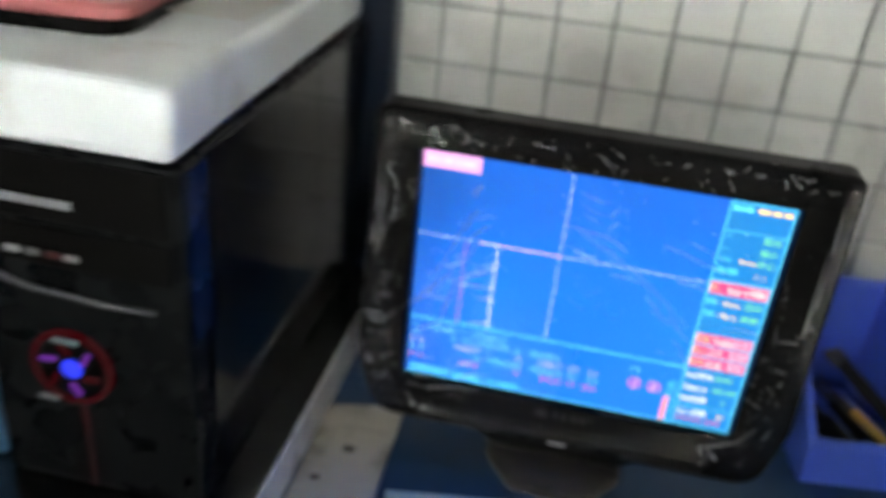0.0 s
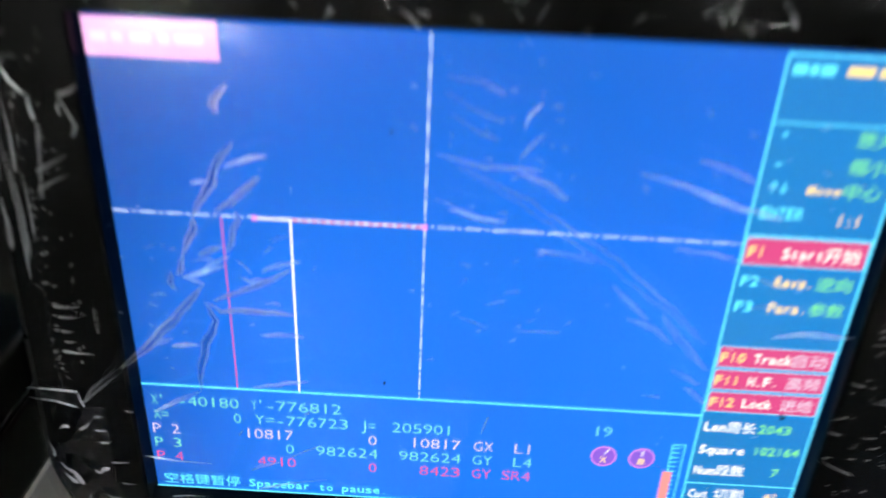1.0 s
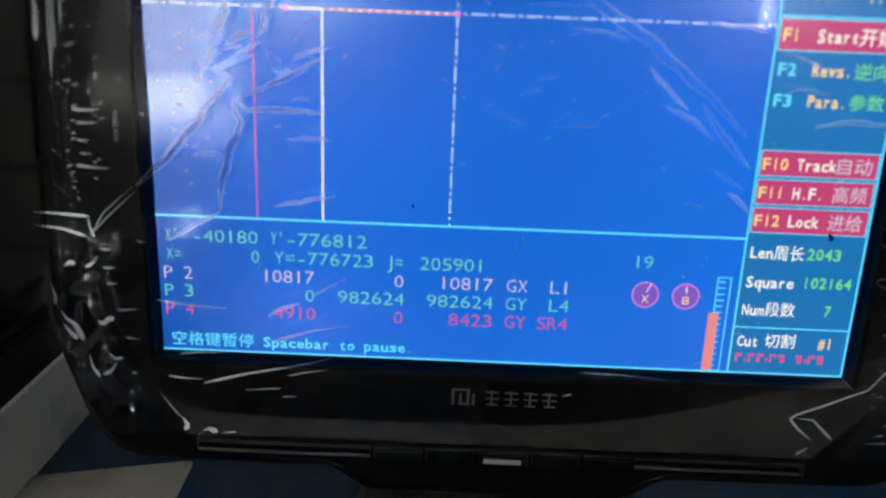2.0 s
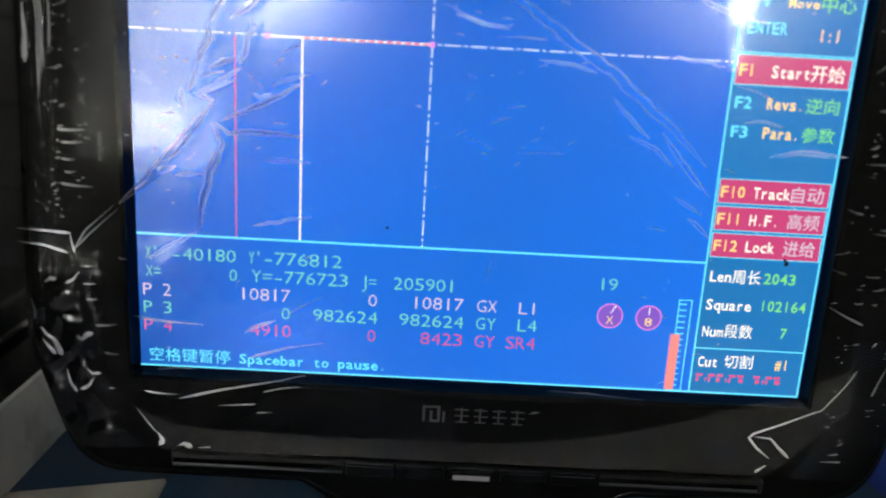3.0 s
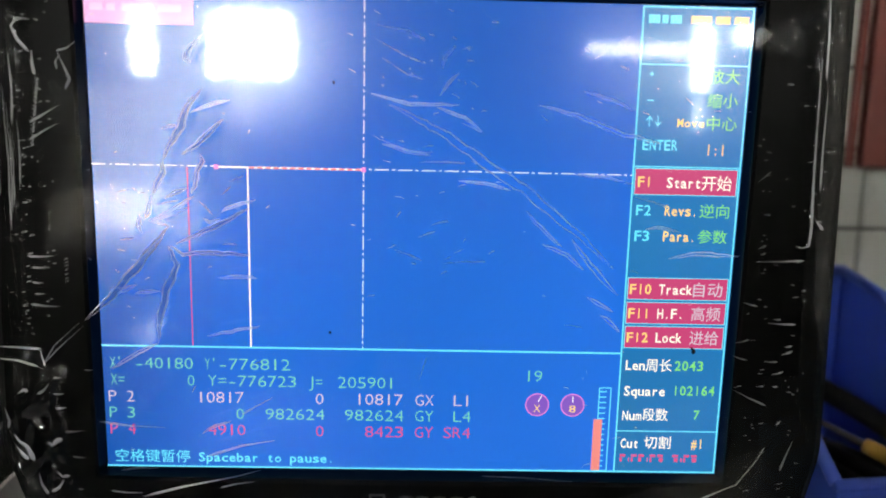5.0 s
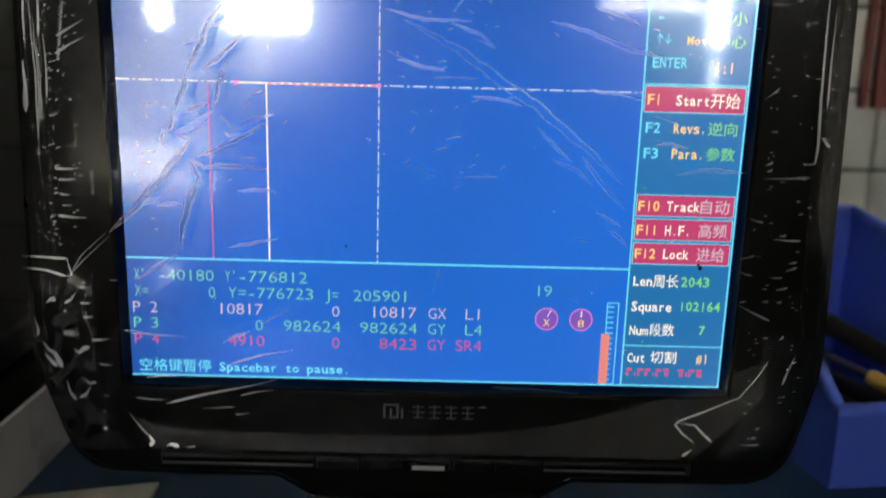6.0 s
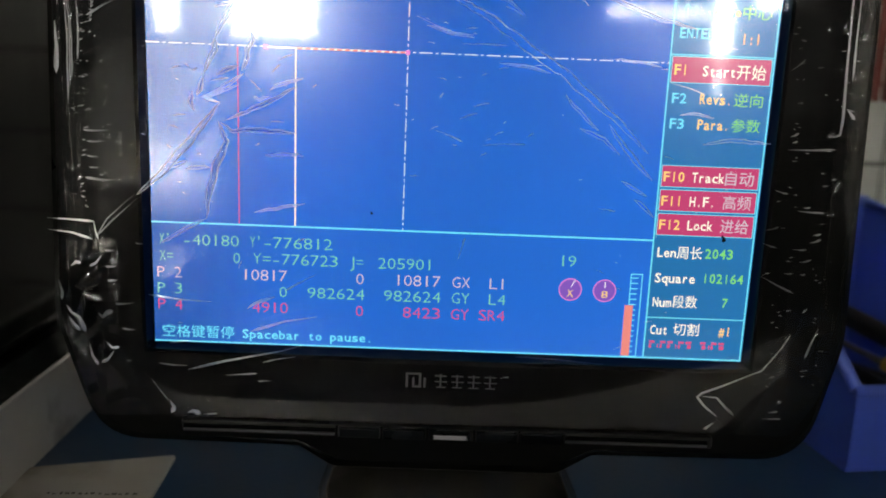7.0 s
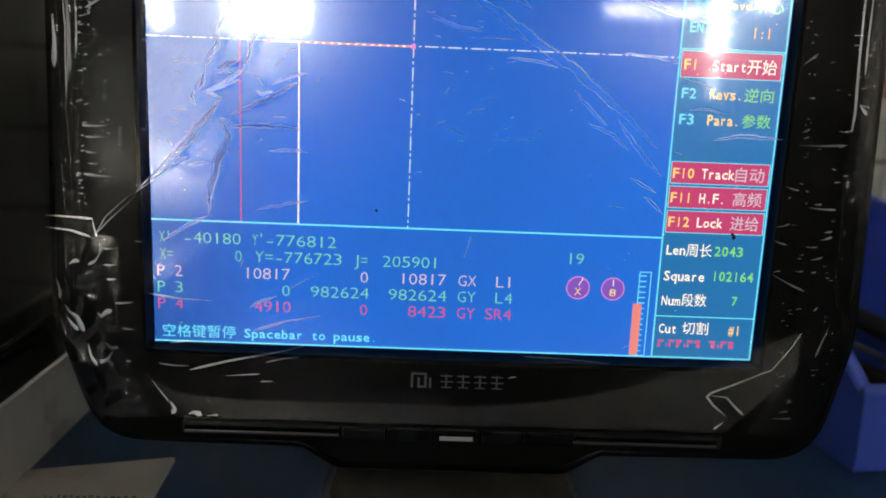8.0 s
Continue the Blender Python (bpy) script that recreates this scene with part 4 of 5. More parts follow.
    # crooked folds high on that rim
    for pts, w in (([(-0.0205, 0.2140), (-0.0260, 0.2145), (-0.0288, 0.2110), (-0.0262, 0.2050), (-0.0215, 0.2000)], 0.0014), ([(-0.0204, 0.2010), (-0.0206, 0.1950), (-0.0198, 0.1900)], 0.0016), ([(-0.0012, 0.2051), (-0.0050, 0.2020), (-0.0098, 0.2008)], 0.0010),
                   ([(-0.0092, 0.2000), (-0.0062, 0.1930), (-0.0045, 0.1886), (-0.0068, 0.1840)], 0.0015), ([(-0.0078, 0.1995), (-0.0104, 0.1960), (-0.0096, 0.1925)], 0.0009), ([(-0.0100, 0.1770), (-0.0160, 0.1735), (-0.0235, 0.1690)], 0.0012), ([(-0.0105, 0.1690), (-0.0165, 0.1660), (-0.0245, 0.1610)], 0.0010)):
        spike(bm, pts, w, w * 0.34)
    z = 0.189
    while z > 0.160:
        x = -0.0200 - (0.189 - z) * 0.14
        spike(bm, [(x, z), (x + 0.0018, z - 0.0006), (x + 0.0006, z - 0.0018)], 0.0008, 0.0003)
        z -= rng.uniform(0.0014, 0.0022)
    # upright pleats close to the edge
    for x, z0, z1, w in ((-0.0395, 0.158, 0.134, 0.0024), (-0.0346, 0.185, 0.120, 0.0007), (-0.0334, 0.178, 0.128, 0.0006), (-0.0324, 0.168, 0.131, 0.0006), (-0.0375, 0.225, 0.165, 0.0007), (-0.0310, 0.200, 0.168, 0.0009), (-0.0292, 0.170, 0.140, 0.0007)):
        spike(bm, wander([(x, z0), (x + 0.0006, (z0 + z1) / 2), (x - 0.0003, z1)], rng, 0.0002, 0.006), w, w * 0.3)
    # level pleats and dashes on the other rim
    for x0, z0, x1, z1, w in ((0.3116, 0.1115, 0.3347, 0.1124, 0.0011), (0.3200, 0.0818, 0.3335, 0.0812, 0.0010), (0.3224, 0.0835, 0.3262, 0.0838, 0.0009), (0.3120, 0.1178, 0.3158, 0.1196, 0.0012), (0.3130, 0.1150, 0.3158, 0.1158, 0.0010), (0.3072, 0.0918, 0.3143, 0.0899, 0.0008),
                              (0.3050, 0.0715, 0.3118, 0.0735, 0.0008), (0.3200, 0.0625, 0.3270, 0.0625, 0.0008), (0.3290, 0.0700, 0.3330, 0.0706, 0.0012), (0.3280, 0.0660, 0.3335, 0.0680, 0.0014), (0.3050, 0.0650, 0.3118, 0.0630, 0.0008), (0.3128, 0.1340, 0.3160, 0.1343, 0.0007),
                              (0.3085, 0.1490, 0.3150, 0.1545, 0.0006), (0.3240, 0.0560, 0.3300, 0.0575, 0.0011), (0.3170, 0.0500, 0.3215, 0.0502, 0.0008), (0.3060, 0.0480, 0.3230, 0.0400, 0.0010), (0.3250, 0.0498, 0.3278, 0.0500, 0.0011)):
        spike(bm, [(x0, z0), ((x0 + x1) / 2, (z0 + z1) / 2 - 0.0003), (x1, z1)], w, w * 0.34)
    for _ in range(70):
        z = rng.uniform(-0.01, 0.235)
        x = rim_right(z) - rng.choice((0.019, 0.038)) + rng.gauss(0, 0.0035)
        L = rng.uniform(0.0007, 0.0032)
        spike(bm, [(x, z), (x + L, z + rng.uniform(-0.3, 0.3) * L)], rng.uniform(0.0004, 0.0009), 0.00025)
    for pts, w in (([(0.3330, 0.205), (0.3339, 0.1745), (0.3349, 0.149), (0.3362, 0.128), (0.3358, 0.1195), (0.3330, 0.1185), (0.3305, 0.1192)], 0.0013), ([(0.3372, 0.190), (0.3376, 0.165), (0.3384, 0.145)], 0.0009),
                   ([(0.3375, 0.132), (0.3420, 0.127)], 0.0016), ([(0.3335, 0.238), (0.3352, 0.214), (0.3358, 0.196)], 0.0009)):
        spike(bm, pts, w, w * 0.34)
    # bunched film along the upper rim
    for _ in range(64):
        x, z, L, a = rng.uniform(-0.03, 0.335), rng.uniform(0.2335, 0.2575), rng.uniform(0.0015, 0.010), rng.gauss(-0.15, 0.6)
        d = Vector((math.cos(a), math.sin(a))) * L
        w = rng.uniform(0.0005, 0.0013)
        spike(bm, [Vector((x, z)) - d / 2, Vector((x, z + L * 0.1)), Vector((x, z)) + d / 2], w, w * 0.34)
    # the main fold runs on over the rim
    for s in (-0.0008, 0.0008):
        spike(bm, [(-0.005 + s, 0.076 - s), (-0.018 + s, 0.064 - s), (-0.0245, 0.0555)], 0.0006, 0.0002)
    # bold crumples low down both rims
    for pts, w in (([(-0.0405, 0.0200), (-0.0385, 0.0165), (-0.0350, 0.0140), (-0.0330, 0.0090), (-0.0318, 0.0065)], 0.0030), ([(-0.0400, 0.0140), (-0.0372, 0.0100), (-0.0345, 0.0070)], 0.0022), ([(-0.0250, 0.0165), (-0.0230, 0.0145), (-0.0205, 0.0170), (-0.0175, 0.0180)], 0.0026),
                   ([(-0.0225, 0.0460), (-0.0250, 0.0425), (-0.0285, 0.0405)], 0.0014), ([(-0.0375, 0.0405), (-0.0350, 0.0425), (-0.0325, 0.0420)], 0.0022), ([(-0.0215, 0.0015), (-0.0190, -0.0015), (-0.0150, -0.0010)], 0.0016), ([(-0.0300, 0.0000), (-0.0290, -0.0060), (-0.0260, -0.0110)], 0.0016),
                   ([(-0.0180, -0.0030), (-0.0210, -0.0075), (-0.0245, -0.0095)], 0.0018), ([(-0.0120, -0.0080), (-0.0090, -0.0080)], 0.0010), ([(-0.0440, 0.0330), (-0.0425, 0.0270), (-0.0430, 0.0230)], 0.0014),
                   ([(0.3380, 0.0220), (0.3350, 0.0130), (0.3330, 0.0060)], 0.0012), ([(0.3180, -0.0240), (0.3230, -0.0232)], 0.0010), ([(0.3215, -0.0190), (0.3245, -0.0175)], 0.0010), ([(0.3150, -0.0275), (0.3250, -0.0272)], 0.0008), ([(0.3290, 0.0300), (0.3310, 0.0322)], 0.0016)):
        spike(bm, pts, w, w * 0.4)
    cr = tagged(part("film_folds", bm, M_CREASE, mon, "folds of the film on the rim, glints painted pale", smooth=True), kind="stuff")
    cr.visible_shadow = False

    # film folded double along the upright edge
    rows = []
    for j in range(121):
        z = 0.055 + 0.200 * j / 120
        w = 0.0075 * step(0.055, 0.10, z) + 0.0015
        rows.append([(rim_right(z) - 0.0035 - w * (1 - k / 8), -0.0094 - 0.0022 * math.sin(math.pi * k / 8) - 0.0003 * noise.noise(Vector((k * 0.7, z * 12, 3))), z) for k in range(9)])
    db = part("film_hem", strip_mesh(rows), M_SAG, mon, "doubled edge of the film", smooth=True)
    db.visible_shadow = False

    # loose edge of the film standing off the lower corner
    rows = []
    for j in range(41):
        z = -0.040 + 0.085 * j / 40
        out = 0.0055 * math.sin(math.pi * min(1.0, (j + 4) / 44)) ** 0.8
        rows.append([(rim_left(z) + 0.004 - (0.004 + out) * k / 6, -0.0075 + 0.006 * (k / 6) ** 2 + 0.0008 * noise.noise(Vector((k * 0.6, z * 60, 2))), z) for k in range(7)])
    fl = part("film_flap", strip_mesh(rows), M_FLAP, mon, "loose clouded edge of the film", smooth=True)
    fl.visible_shadow = False

    # whitened crumples at the lower corners, their glints painted white
    bm = bmesh.new()
    for pts, w in (([(0.3239, 0.0186), (0.3200, 0.0110), (0.3114, -0.0012), (0.3073, -0.0029), (0.2936, -0.0094), (0.2821, -0.0143), (0.2800, -0.0165), (0.2840, -0.0212), (0.2912, -0.0268)], 0.0012),
                   ([(0.2822, -0.0158), (0.2901, -0.0165), (0.2950, -0.0215), (0.2999, -0.0259)], 0.0015), ([(0.2900, -0.0300), (0.2850, -0.0340)], 0.0016),
                   ([(0.0006, -0.0166), (0.0048, -0.0225), (0.0092, -0.0284)], 0.0005), ([(0.0098, -0.0280), (0.0120, -0.0320), (0.0105, -0.0350)], 0.0026), ([(0.0190, -0.0345), (0.0215, -0.0335), (0.0255, -0.0350)], 0.0030), ([(0.0280, -0.0352), (0.0340, -0.0345)], 0.0008)):
        spike(bm, pts, w, w * 0.4, -0.0100)
    cr = tagged(part("corner_crumple", bm, M_FOLD, mon, "whitened crumples at the lower corners, window glints painted in", smooth=True), kind="stuff")
    cr.visible_shadow = False
    # lower edge of the film, drawn taut across the chin below a long shallow curve
    rows = []
    for i in range(91):
        s = i / 90
        x = 0.0006 + 0.3230 * s
        top = -0.0268 + 0.0105 * math.exp(-s * 24) + 0.0016 * s + 0.0445 * max(0.0, (s - 0.47) / 0.53) ** 1.9
        low = -0.0362 + 0.0016 * s + 0.034 * max(0.0, s - 0.90) / 0.10
        row = []
        for k in range(9):
            t = k / 8
            row.append((x + t * 0.012 * max(0.0, 1 - s / 0.05), -0.0094 - 0.0016 * t, top + (low - top) * t))
        rows.append(row)
    sg = part("film_hem", strip_mesh(rows), M_SAG, mon, "drawn lower edge of the film, reflection tinted in", smooth=True)
    sg.visible_shadow = False
    # strip of sticky tape on the rim
    tape = strip_mesh([[(-0.0478 + 0.0235 * i / 14, -0.0096 + 0.010 * math.exp(-i / 1.5) - 0.0003 * math.sin(i * 1.1), 0.0644 - 0.0002 * i / 14 - k * (0.0056 + 0.0034 * i / 14) / 5) for i in range(15)] for k in range(6)])
    tp = part("tape_strip", tape, M_TAPE, mon, "clear tape strip on the rim", smooth=True)
    tp.visible_shadow = False
    bm = bmesh.new()
    for pts, w in (([(-0.0475, 0.0644), (-0.036, 0.0640), (-0.0246, 0.0634)], 0.0012), ([(-0.0475, 0.0586), (-0.036, 0.0575), (-0.0262, 0.0546)], 0.0012), ([(-0.0252, 0.0636), (-0.0244, 0.0590), (-0.0232, 0.0545)], 0.0008)):
        spike(bm, pts, w, w * 0.4, -0.0098)
    te = part("tape_edge", bm, M_FOLD, mon, "whitened tape edge, its glint painted in", smooth=True)
    te.visible_shadow = False


def stand(mon):
    z = DESK - Z0
    base = fillet([(0.092, 0.135), (0.087, 0.010), (0.118, -0.034), (0.190, -0.034), (0.222, 0.006), (0.218, 0.135)], [0.02, 0.02, 0.02, 0.02, 0.02, 0.02], 5)
    rows = [[(p.x, p.y, z) for p in base], [(p.x, p.y, z + 0.006) for p in base]]
    c = Vector((0.158, 0.06))
    for k, h in ((0.97, 0.009), (0.80, 0.0115), (0.5, 0.0145), (0.25, 0.018)):
        rows.append([(c.x + (p.x - c.x) * k, c.y + (p.y - c.y) * k, z + h) for p in base])
    part("stand_base", loops_mesh(rows, cap0=True, cap1=True), M_BLACK, mon, "black moulded stand foot", smooth=True)
    neck = box(0.125, 0.190, 0.055, 0.085, z + 0.014, 0.09, 0.008)
    part("stand_neck", neck, M_MATTE, mon)
    # cloudy bag still on the foot
    bag = []
    for k, h, up in ((1.05, 0.0015, 0), (1.055, 0.008, 0), (1.00, 0.016, 0), (0.80, 0.022, 0), (0.5, 0.026, 0), (0.3, 0.028, 0)):
        bag.append([(c.x + (p.x - c.x) * k + 0.0012 * noise.noise(Vector((p.x * 90, p.y * 90, h * 90))), c.y + (p.y - c.y) * k, z + h + 0.002 * noise.noise(Vector((p.x * 70, p.y * 70, 3)))) for p in base])
    b = part("foot_bag", loops_mesh(bag, cap1=True), M_BAG, mon, "cloudy plastic bag round the foot", smooth=True)
    b.visible_shadow = False


MON = monitor()
film(MON)
stand(MON)


# ---------- white platform, computer tower, white table slab ----------
plat = thing("platform_board", "thick board with a grimy white edge under the computer tower", "board", -0.35, 0.0, DESK)
part("board", box(-0.27, 0.2615, -0.42, WALL_Y - 0.06, 0.0, 0.048, 0.0015), M_SIDE, plat, "dark board")
part("edge_strip", box(0.2617, 0.265, -0.42, WALL_Y - 0.06, 0.0, 0.049, 0.001), M_LEDGE, plat, "grimy white edge strip")

TX0, TX1, TY0, TY1, TZ0, TZ1 = -0.297, -0.124, -0.185, 0.250, 0.0265, 0.335


def tower():
    t = thing("computer_tower", "glossy black computer tower with a red and blue lit power button", "computer", 0, 0, DESK + 0.0221)
    part("case_body", box(TX0 + 0.002, TX1 - 0.002, TY0 + 0.03, TY1, TZ0, TZ1 - 0.002, 0.002), M_CASE, t)
    part("side_cover", box(TX1 - 0.002, TX1, TY0 + 0.035, TY1 - 0.004, TZ0 + 0.006, TZ1 - 0.006, 0.0006), M_SIDE, t, "semi-gloss black steel side cover")
    # navy tone near the front edge, laid on as a thin strip
    part("edge_strip", box(TX1 + 0.0002, TX1 + 0.0016, TY0 + 0.006, TY0 + 0.033, TZ0 + 0.165, TZ1 - 0.008, 0.0005), M_NAVY, t, "thin navy blue strip near the side's front edge")
    front = part("front_panel", box(TX0, TX1, TY0, TY0 + 0.03, TZ0, TZ1 - 0.004, 0.006, 3), M_CASE, t, "glossy black moulded front")
    f = TY0
    for a, b in ((0.275, 0.325), (0.238, 0.270)):
        part("drive_cover", box(TX0 + 0.012, TX1 - 0.012, f - 0.003, f + 0.004, a, b, 0.0015), M_BLACK, front)
    part("badge", box(-0.262, -0.206, f - 0.0042, f - 0.003, 0.287, 0.293), M_SILVER, front, "small silver badge")
    for i, (m, x) in enumerate(((M_SILVER, -0.262), (M_LIGHTGREY, -0.246), (M_REDLINE, -0.230), (M_SILVER, -0.216))):
        part("port", box(x, x + 0.011, f - 0.0042, f - 0.003, 0.246, 0.251), m, front)
    # slanting silver trim line
    bm = tube_path([(-0.300, f - 0.001, 0.229), (-0.25, f - 0.003, 0.218), (-0.19, f - 0.003, 0.214), (-0.150, f - 0.001, 0.214)], 0.0022, 8)
    part("trim_line", bm, M_TRIM, front, "dull grey trim line", smooth=True)
    bx, bz = -0.223, 0.150
    ring = []
    for r, y in ((0.0335, 0.0), (0.0335, -0.003), (0.0318, -0.005), (0.0290, -0.003)):
        ring.append([(bx + r * math.cos(k * math.tau / 40), f + y, bz + r * math.sin(k * math.tau / 40)) for k in range(40)])
    part("button_ring", loops_mesh(ring), M_LEDR, front, "dim red glowing ring", smooth=True)
    part("button_face", disc(bx, f - 0.0035, bz, 0.027, 0.004, 36, 0.001), M_BLACK, front)
    part("power_light", disc(bx + 0.001, f - 0.0052, bz + 0.000, 0.0085, 0.002, 20, 0.0008), M_LEDB, front, "bright blue power light")
    # glowing vanes added to imitate the blotchy light on the button's face
    for k in range(6):
        a = 0.5 + k * math.tau / 6
        part("glow_vane", tube_path([(bx + 0.013 * math.cos(a), f - 0.0048, bz + 0.013 * math.sin(a)), (bx + 0.024 * math.cos(a + 0.3), f - 0.0048, bz + 0.024 * math.sin(a + 0.3))], 0.0022, 6), M_LEDR if k % 2 else M_LEDV, front)
    # silver bars paint two highlights onto the button
    part("button_shine", box(bx - 0.012, bx + 0.010, f - 0.0062, f - 0.0045, bz + 0.0235, bz + 0.0275, 0.0015), M_SILVER, front)
    part("button_shine", box(bx - 0.030, bx - 0.012, f - 0.0062, f - 0.0045, bz - 0.033, bz - 0.0285, 0.0015), M_SILVER, front)
    part("red_stripe", box(bx + 0.004, bx + 0.0075, f - 0.0012, f + 0.002, TZ0 + 0.004, bz - 0.036), M_REDLINE, front, "thin red stripe")
    return t


tower()

# light blue steel cabinet beside the tower
cab = thing("cabinet", "light blue painted steel cabinet beside the computer tower", "cabinet", -0.305, -0.176, DESK + 0.0484)
part("body", box(-0.28, 0.0, 0.012, 0.34, 0.0, 0.30, 0.003), M_PALEBLUE, cab)
door = part("door", box(-0.278, -0.002, 0.0, 0.0115, 0.003, 0.297, 0.003), M_PALEBLUE, cab)
part("handle", tube_path([(-0.255, -0.002, 0.12), (-0.255, -0.022, 0.125), (-0.255, -0.022, 0.175), (-0.255, -0.002, 0.18)], 0.004, 8), M_SILVER, door, smooth=True)

slab = thing("white_table", "thick white table top with rounded edges, bright with window light", "table", -0.0042, 0.0026, DESK + 0.0221 + TZ1 + 0.0015, rz=1.2)
bm = box(-0.95, -0.122, -0.200, WALL_Y - 0.055, 0.0, 0.054)
bmesh.ops.bevel(bm, geom=bm.edges[:], offset=0.010, segments=4, profile=0.5, affect="EDGES")
part("table_top", bm, M_WHITE, slab, smooth=False)
SLAB = DESK + 0.0221 + TZ1 + 0.0015 + 0.054

leg = part("leg", box(-0.93, -0.88, -0.16, 0.20, -(SLAB - 0.054 - DESK), 0.0, 0.004), M_WHITE, slab)

# red folder on a black tray, and a sheet of paper, on the white table
tray = thing("tray", "shallow black plastic tray", "tray", -0.324, -0.052, SLAB + 0.0005, rz=6)
rows = []
o = fillet([(-0.16, 0.10), (-0.16, -0.085), (0.125, -0.085), (0.125, 0.10)], [0.03] * 4, 6)
for k, h in ((0.96, 0.0), (1.0, 0.010), (0.985, 0.011), (0.95, 0.004)):
    rows.append([(p.x * k, p.y * k, h) for p in o])
part("tray_body", loops_mesh(rows, cap0=True, cap1=True), M_BLACK, tray, smooth=False)
fold = thing("red_folder", "worn red vinyl folder lying in a black tray", "folder", -0.321, -0.049, SLAB + 0.0055, rz=6)
rows = []
o = fillet([(-0.15, 0.09), (-0.15, -0.076), (0.118, -0.076), (0.118, 0.09)], [0.022] * 4, 6)
for k, h in ((1.0, 0.0), (1.0, 0.012), (0.97, 0.015)):
    rows.append([(p.x * k, p.y * k, h) for p in o])
part("folder_body", loops_mesh(rows, cap0=True, cap1=True), M_RED, fold)
bm = bmesh.new()
rows = [[bm.verts.new((-0.200 + 0.065 * i / 10, -0.055 + 0.15 * j / 10, SLAB + 0.004 + 0.003 * noise.noise(Vector((i * 0.4, j * 0.4, 1))) + 0.003)) for i in range(11)] for j in range(11)]
for a, b in zip(rows, rows[1:]):
    for i in range(10):
        bm.faces.new((a[i], a[i + 1], b[i + 1], b[i]))
bmesh.ops.solidify(bm, geom=bm.faces[:], thickness=0.0008)
tagged(part("paper_sheet", bm, M_PAPER, smooth=True), "creased off-white paper sheet on the white table", "paper")

# ---------- desk clutter ----------
plate = thing("card_plate", "stained off-white card with two holes, lying on the blue desk", "card", -0.040, -0.05, DESK + 0.0003, rz=2)
w0, d0 = -0.045, -0.16
holes = [(-0.004, 0.022, 0.0055), (-0.025, -0.024, 0.0042)]
rows = []
o = fillet([(-0.042, 0.084), (w0, d0), (0.037, d0), (0.036, 0.103)], [0.002, 0.006, 0.006, 0.002], 5)
for k, h in ((0.998, 0.0), (1.0, 0.0008), (0.996, 0.0022)):
    rows.append([(p.x * k, p.y * k, h) for p in o])
part("card", loops_mesh(rows, cap0=True, cap1=True), M_PLATE, plate)
# flat dark discs paint the holes' darkness on the card
for hx, hy, hr in holes:
    bm = bmesh.new()
    vs = [bm.verts.new((hx + hr * 1.25 * math.cos(k * math.tau / 18), hy + hr * math.sin(k * math.tau / 18), 0.0024)) for k in range(18)]
    bm.faces.new(vs)
    part("hole", bm, M_INK, plate, "dark disc painted as a hole in the card")
bm = bmesh.new()
rng = random.Random(3)
x = -0.020
while x < 0.026:
    w, low = rng.uniform(0.0008, 0.0026), 0.0525 + rng.uniform(0, 0.0008)
    add_box(bm, x, x + w, low, low + rng.uniform(0.0008, 0.0022), 0.0023, 0.0025)
    x += w + rng.uniform(0.0008, 0.0022)
part("text_bar", bm, M_INK, plate, "row of faded writing")
sheet = thing("paper_slip", "white paper slip on the blue desk", "paper", 0.085, -0.125, DESK + 0.0004, rz=10)
part("slip", box(-0.07, 0.062, -0.07, 0.068, 0.0, 0.0012, 0.0004), M_PAPER, sheet)


def parts_bin():
    b = thing("parts_bin", "blue plastic open-front parts bin with tools, on the desk", "storage bin", 0.403, 0.066, DESK, rz=8)
    W, D, Hb, T = 0.113, 0.175, 0.148, 0.003
    # floor and back
    part("bin_floor", box(0, W, 0, D, 0.0, T, 0.001), M_BIN, b)
    part("back_wall", box(0.0, W, D - T, D, T, Hb, 0.001), M_BIN, b)
    part("front_lip", box(0.0, W, -0.001, T, T, 0.052, 0.001), M_BIN, b)
    # side walls with a sloping mouth
    for x in (0.0, W - T):
        prof = fillet([(0.0, 0.0), (D, 0.0), (D, Hb), (0.125, Hb - 0.008), (0.060, 0.095), (0.0, 0.054)], [0.004, 0.004, 0.006, 0.02, 0.02, 0.006], 4)
        part("side_wall", loops_mesh([[(x, p.x, p.y) for p in prof], [(x + T, p.x, p.y) for p in prof]], cap0=True, cap1=True), M_BIN, b)
        s = -1 if x == 0 else 1
        rim = [(x + T / 2, 0.003, 0.054), (x + T / 2, 0.060, 0.094), (x + T / 2, 0.123, Hb - 0.011), (x + T / 2, D, Hb - 0.002)]
        part("rim", tube_path(rim, 0.0042, 8), M_BIN, b, smooth=True)
    part("rim", tube_path([(0.0, 0.001, 0.053), (W, 0.001, 0.053)], 0.0042, 8), M_BIN, b, smooth=True)
    part("rim", tube_path([(0.0, D, Hb - 0.002), (W, D, Hb - 0.002)], 0.0042, 8), M_BIN, b, smooth=True)
    return b


parts_bin()
rng = random.Random(11)
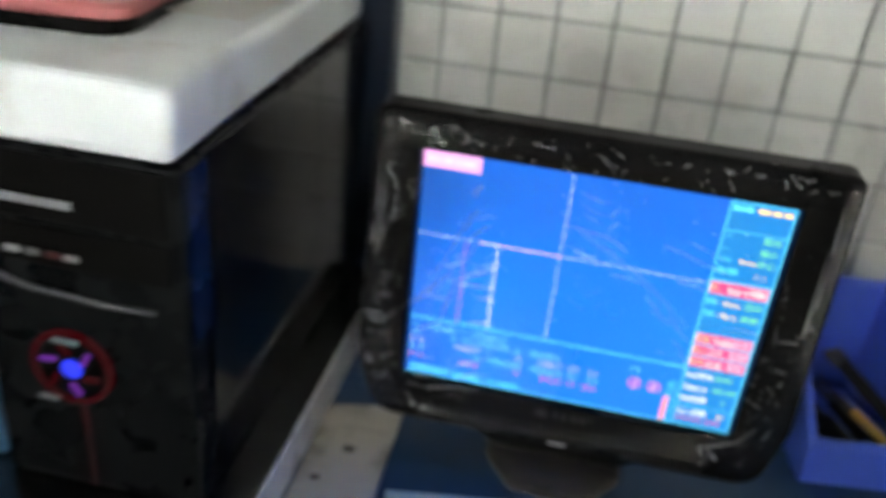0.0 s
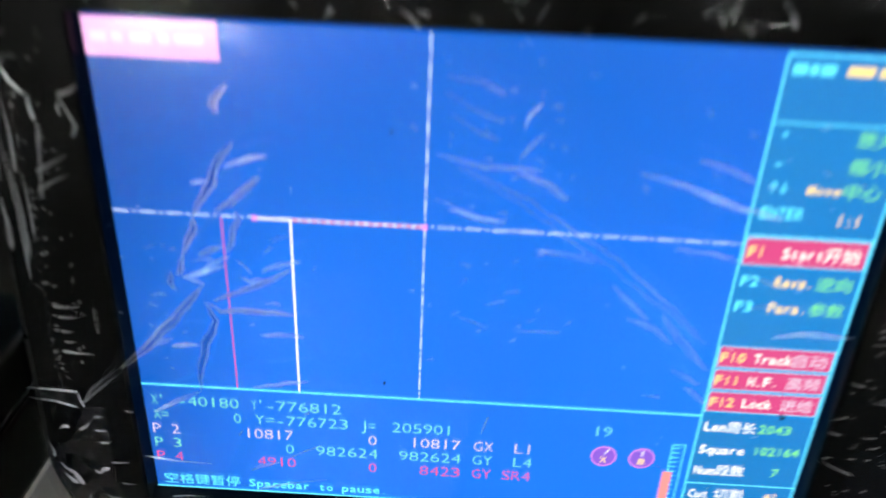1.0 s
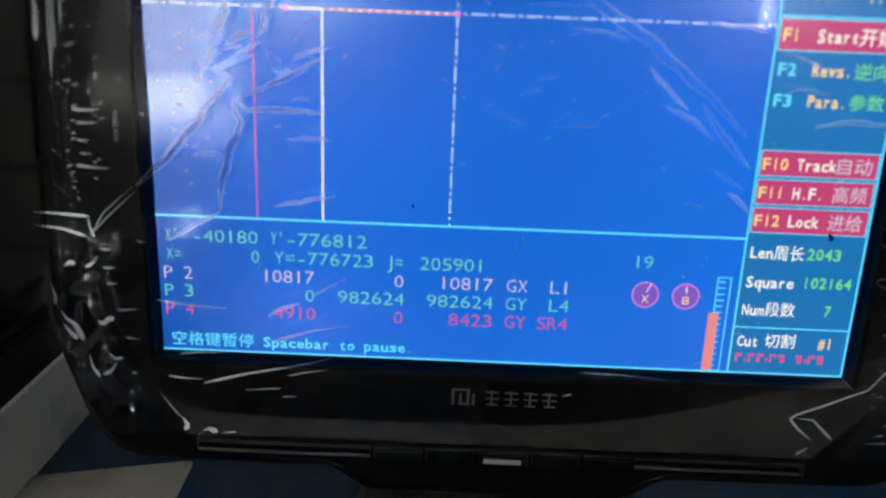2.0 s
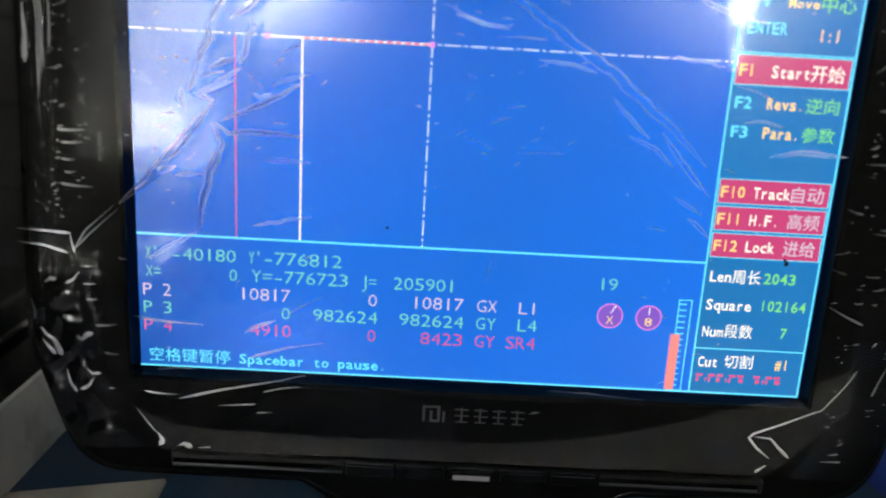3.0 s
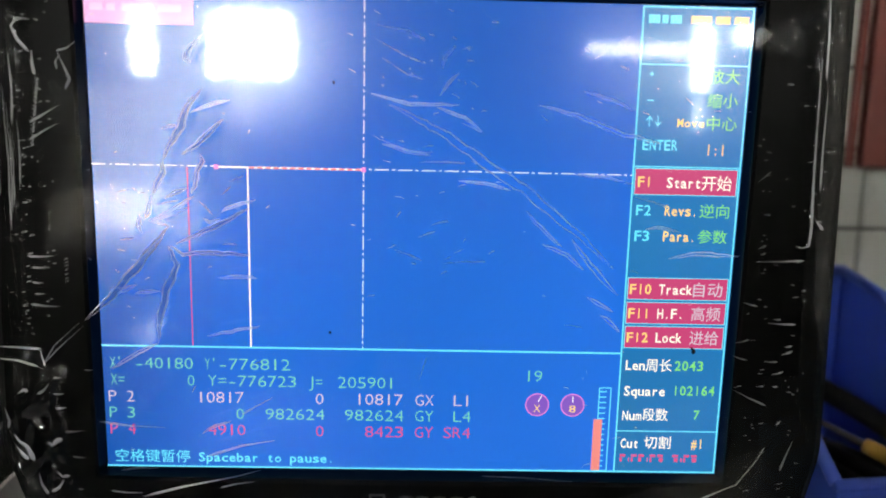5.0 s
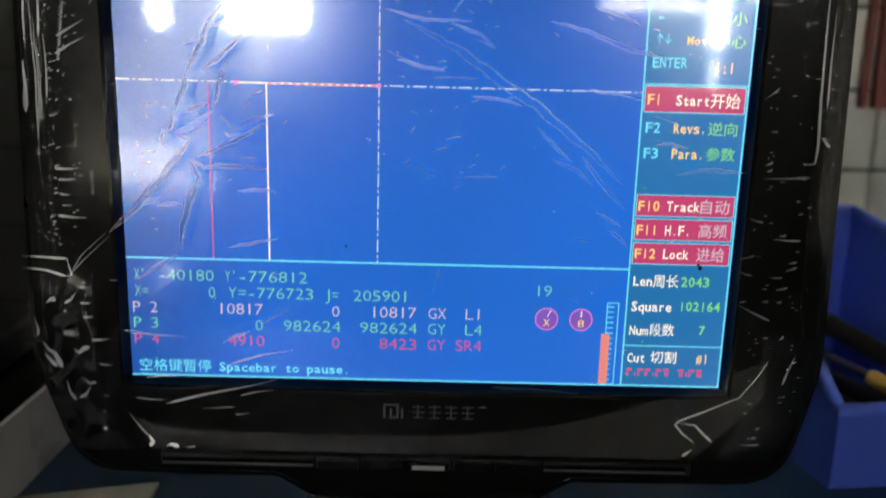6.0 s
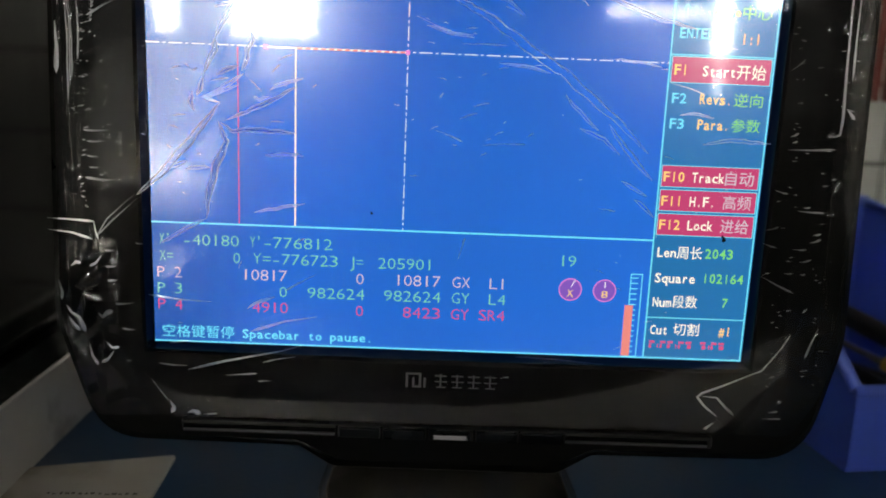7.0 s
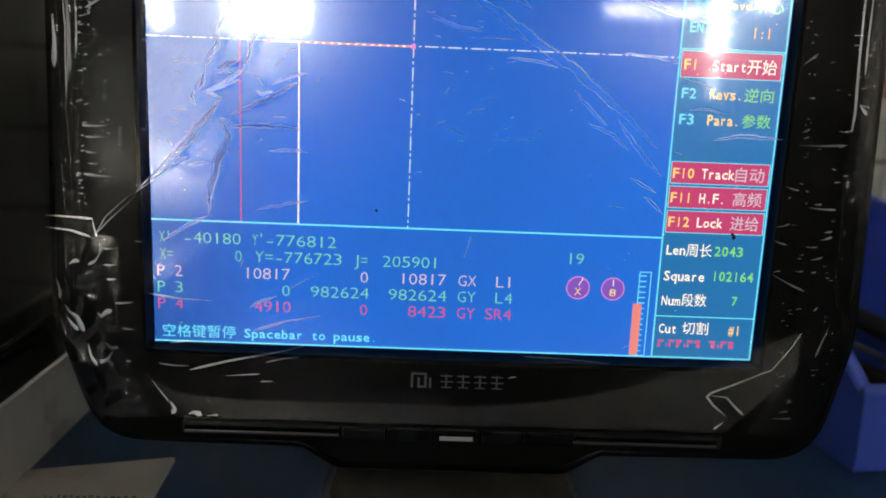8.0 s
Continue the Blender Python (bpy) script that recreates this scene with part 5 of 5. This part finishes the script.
for i in range(9):
    x, y = 0.432 + 0.0075 * i, 0.128 + rng.uniform(0, 0.035)
    yellow = i in (5,)
    tool = thing("screwdriver" if i % 2 else "hand_file", ("yellow-handled tool" if yellow else "dark steel hand tool") + " lying in the blue bin", "tool", x, y, DESK + (0.044 if yellow else 0.016 + 0.005 * (i % 4)), rz=rng.uniform(26, 44), group="tools in the bin")
    tool.matrix_basis = tool.matrix_basis @ pose(0, 0, 0, rng.uniform(4, 14), 0, 0)
    handle = [(0, -0.040, 0), (0, -0.036, 0), (0, -0.030, 0), (0, 0.012, 0), (0, 0.016, 0)]
    part("handle", tube_path(handle, 0.0068, 10, 0.75), M_WOOD if yellow else M_MATTE, tool, smooth=True)
    part("blade", tube_path([(0, 0.016, 0), (0, 0.066, 0)], 0.0028, 6, 0.6), M_RUST, tool)
wrench = thing("wrench", "thick black-handled wrench leaning in the blue bin", "tool", 0.470, 0.175, DESK + 0.060, rz=34)
wrench.matrix_basis = wrench.matrix_basis @ pose(0, 0, 0, 14, 0, 0)
part("shaft", tube_path([(0, -0.050, 0), (0, -0.047, 0), (0, 0.025, 0), (0, 0.030, 0)], 0.0085, 10, 0.9), M_MATTE, wrench, smooth=True)
part("jaw", box(-0.011, 0.011, 0.028, 0.050, -0.004, 0.004, 0.002), M_RUST, wrench)

# brown-red panel hung on the tiles
pan = thing("wall_panel", "brown-red painted board fixed to the tiled wall", "board", 0.0, WALL_Y, Z0)
part("panel", box(0.5150, 0.70, -0.016, -0.0045, 0.132, 0.46, 0.002), M_BROWNRED, pan)
part("edging", box(0.5050, 0.5100, -0.014, -0.0045, 0.132, 0.46, 0.001), M_BROWNRED, pan, "narrow brown-red edging bar")

# ---------- tiles ----------
PX, PZ, VX, VZ, GAP, TH = 0.0643, 0.0673, -0.052, Z0 + 0.2135, 0.0034, 0.006
wall = tagged(part("wall_north", box(X0, X1, WALL_Y + 0.002, WALL_Y + 0.1, 0, CEIL), M_GROUT), "wall of small cream glazed tiles with dark joints", "wall", kind="structure")


def tile_mesh():
    b = 0.0012
    w, h = PX - GAP, PZ - GAP
    bm = loops_mesh([[(x, y, z) for x, z in ((-a, -c), (a, -c), (a, c), (-a, c))] for a, c, y in ((w / 2, h / 2, TH), (w / 2, h / 2, b), (w / 2 - b, h / 2 - b, 0.0))], cap1=True)
    bmesh.ops.recalc_face_normals(bm, faces=bm.faces[:])
    me = bpy.data.meshes.new("tile")
    bm.to_mesh(me)
    bm.free()
    me.materials.append(M_TILE)
    return me


TILE = tile_mesh()
rng = random.Random(8)
rest_v, rest_f = [], []
for i in range(-24, 32):
    for j in range(-16, 27):
        x, z = VX + (i + 0.5) * PX, VZ + (j + 0.5) * PZ
        if not (X0 + 0.03 < x < X1 - 0.03 and 0.03 < z < CEIL - 0.03):
            continue
        if -2 <= i <= 10 and -4 <= j <= 8:
            ob = new("tile", TILE)
            ob.parent = wall
            ob.matrix_basis = pose(x, WALL_Y - 0.004 + rng.uniform(0, 0.0006), z, rng.uniform(-0.25, 0.25), 0, rng.uniform(-0.25, 0.25))
        else:
            k = len(rest_v)
            a, c = (PX - GAP) / 2, (PZ - GAP) / 2
            for y in (WALL_Y - 0.0035, WALL_Y + 0.003):
                rest_v += [(x - a, y, z - c), (x + a, y, z - c), (x + a, y, z + c), (x - a, y, z + c)]
            rest_f += [(k, k + 1, k + 2, k + 3)] + [(k + q, k + (q + 1) % 4, k + 4 + (q + 1) % 4, k + 4 + q) for q in range(4)]
me = bpy.data.meshes.new("tile_field")
me.from_pydata(rest_v, [], rest_f)
me.materials.append(M_TILE)
tf = new("tile_field", me)
tf.parent = wall
tagged(tf, "cream glazed tiles farther along the wall", kind="stuff")


def motions():
    pass


motions()
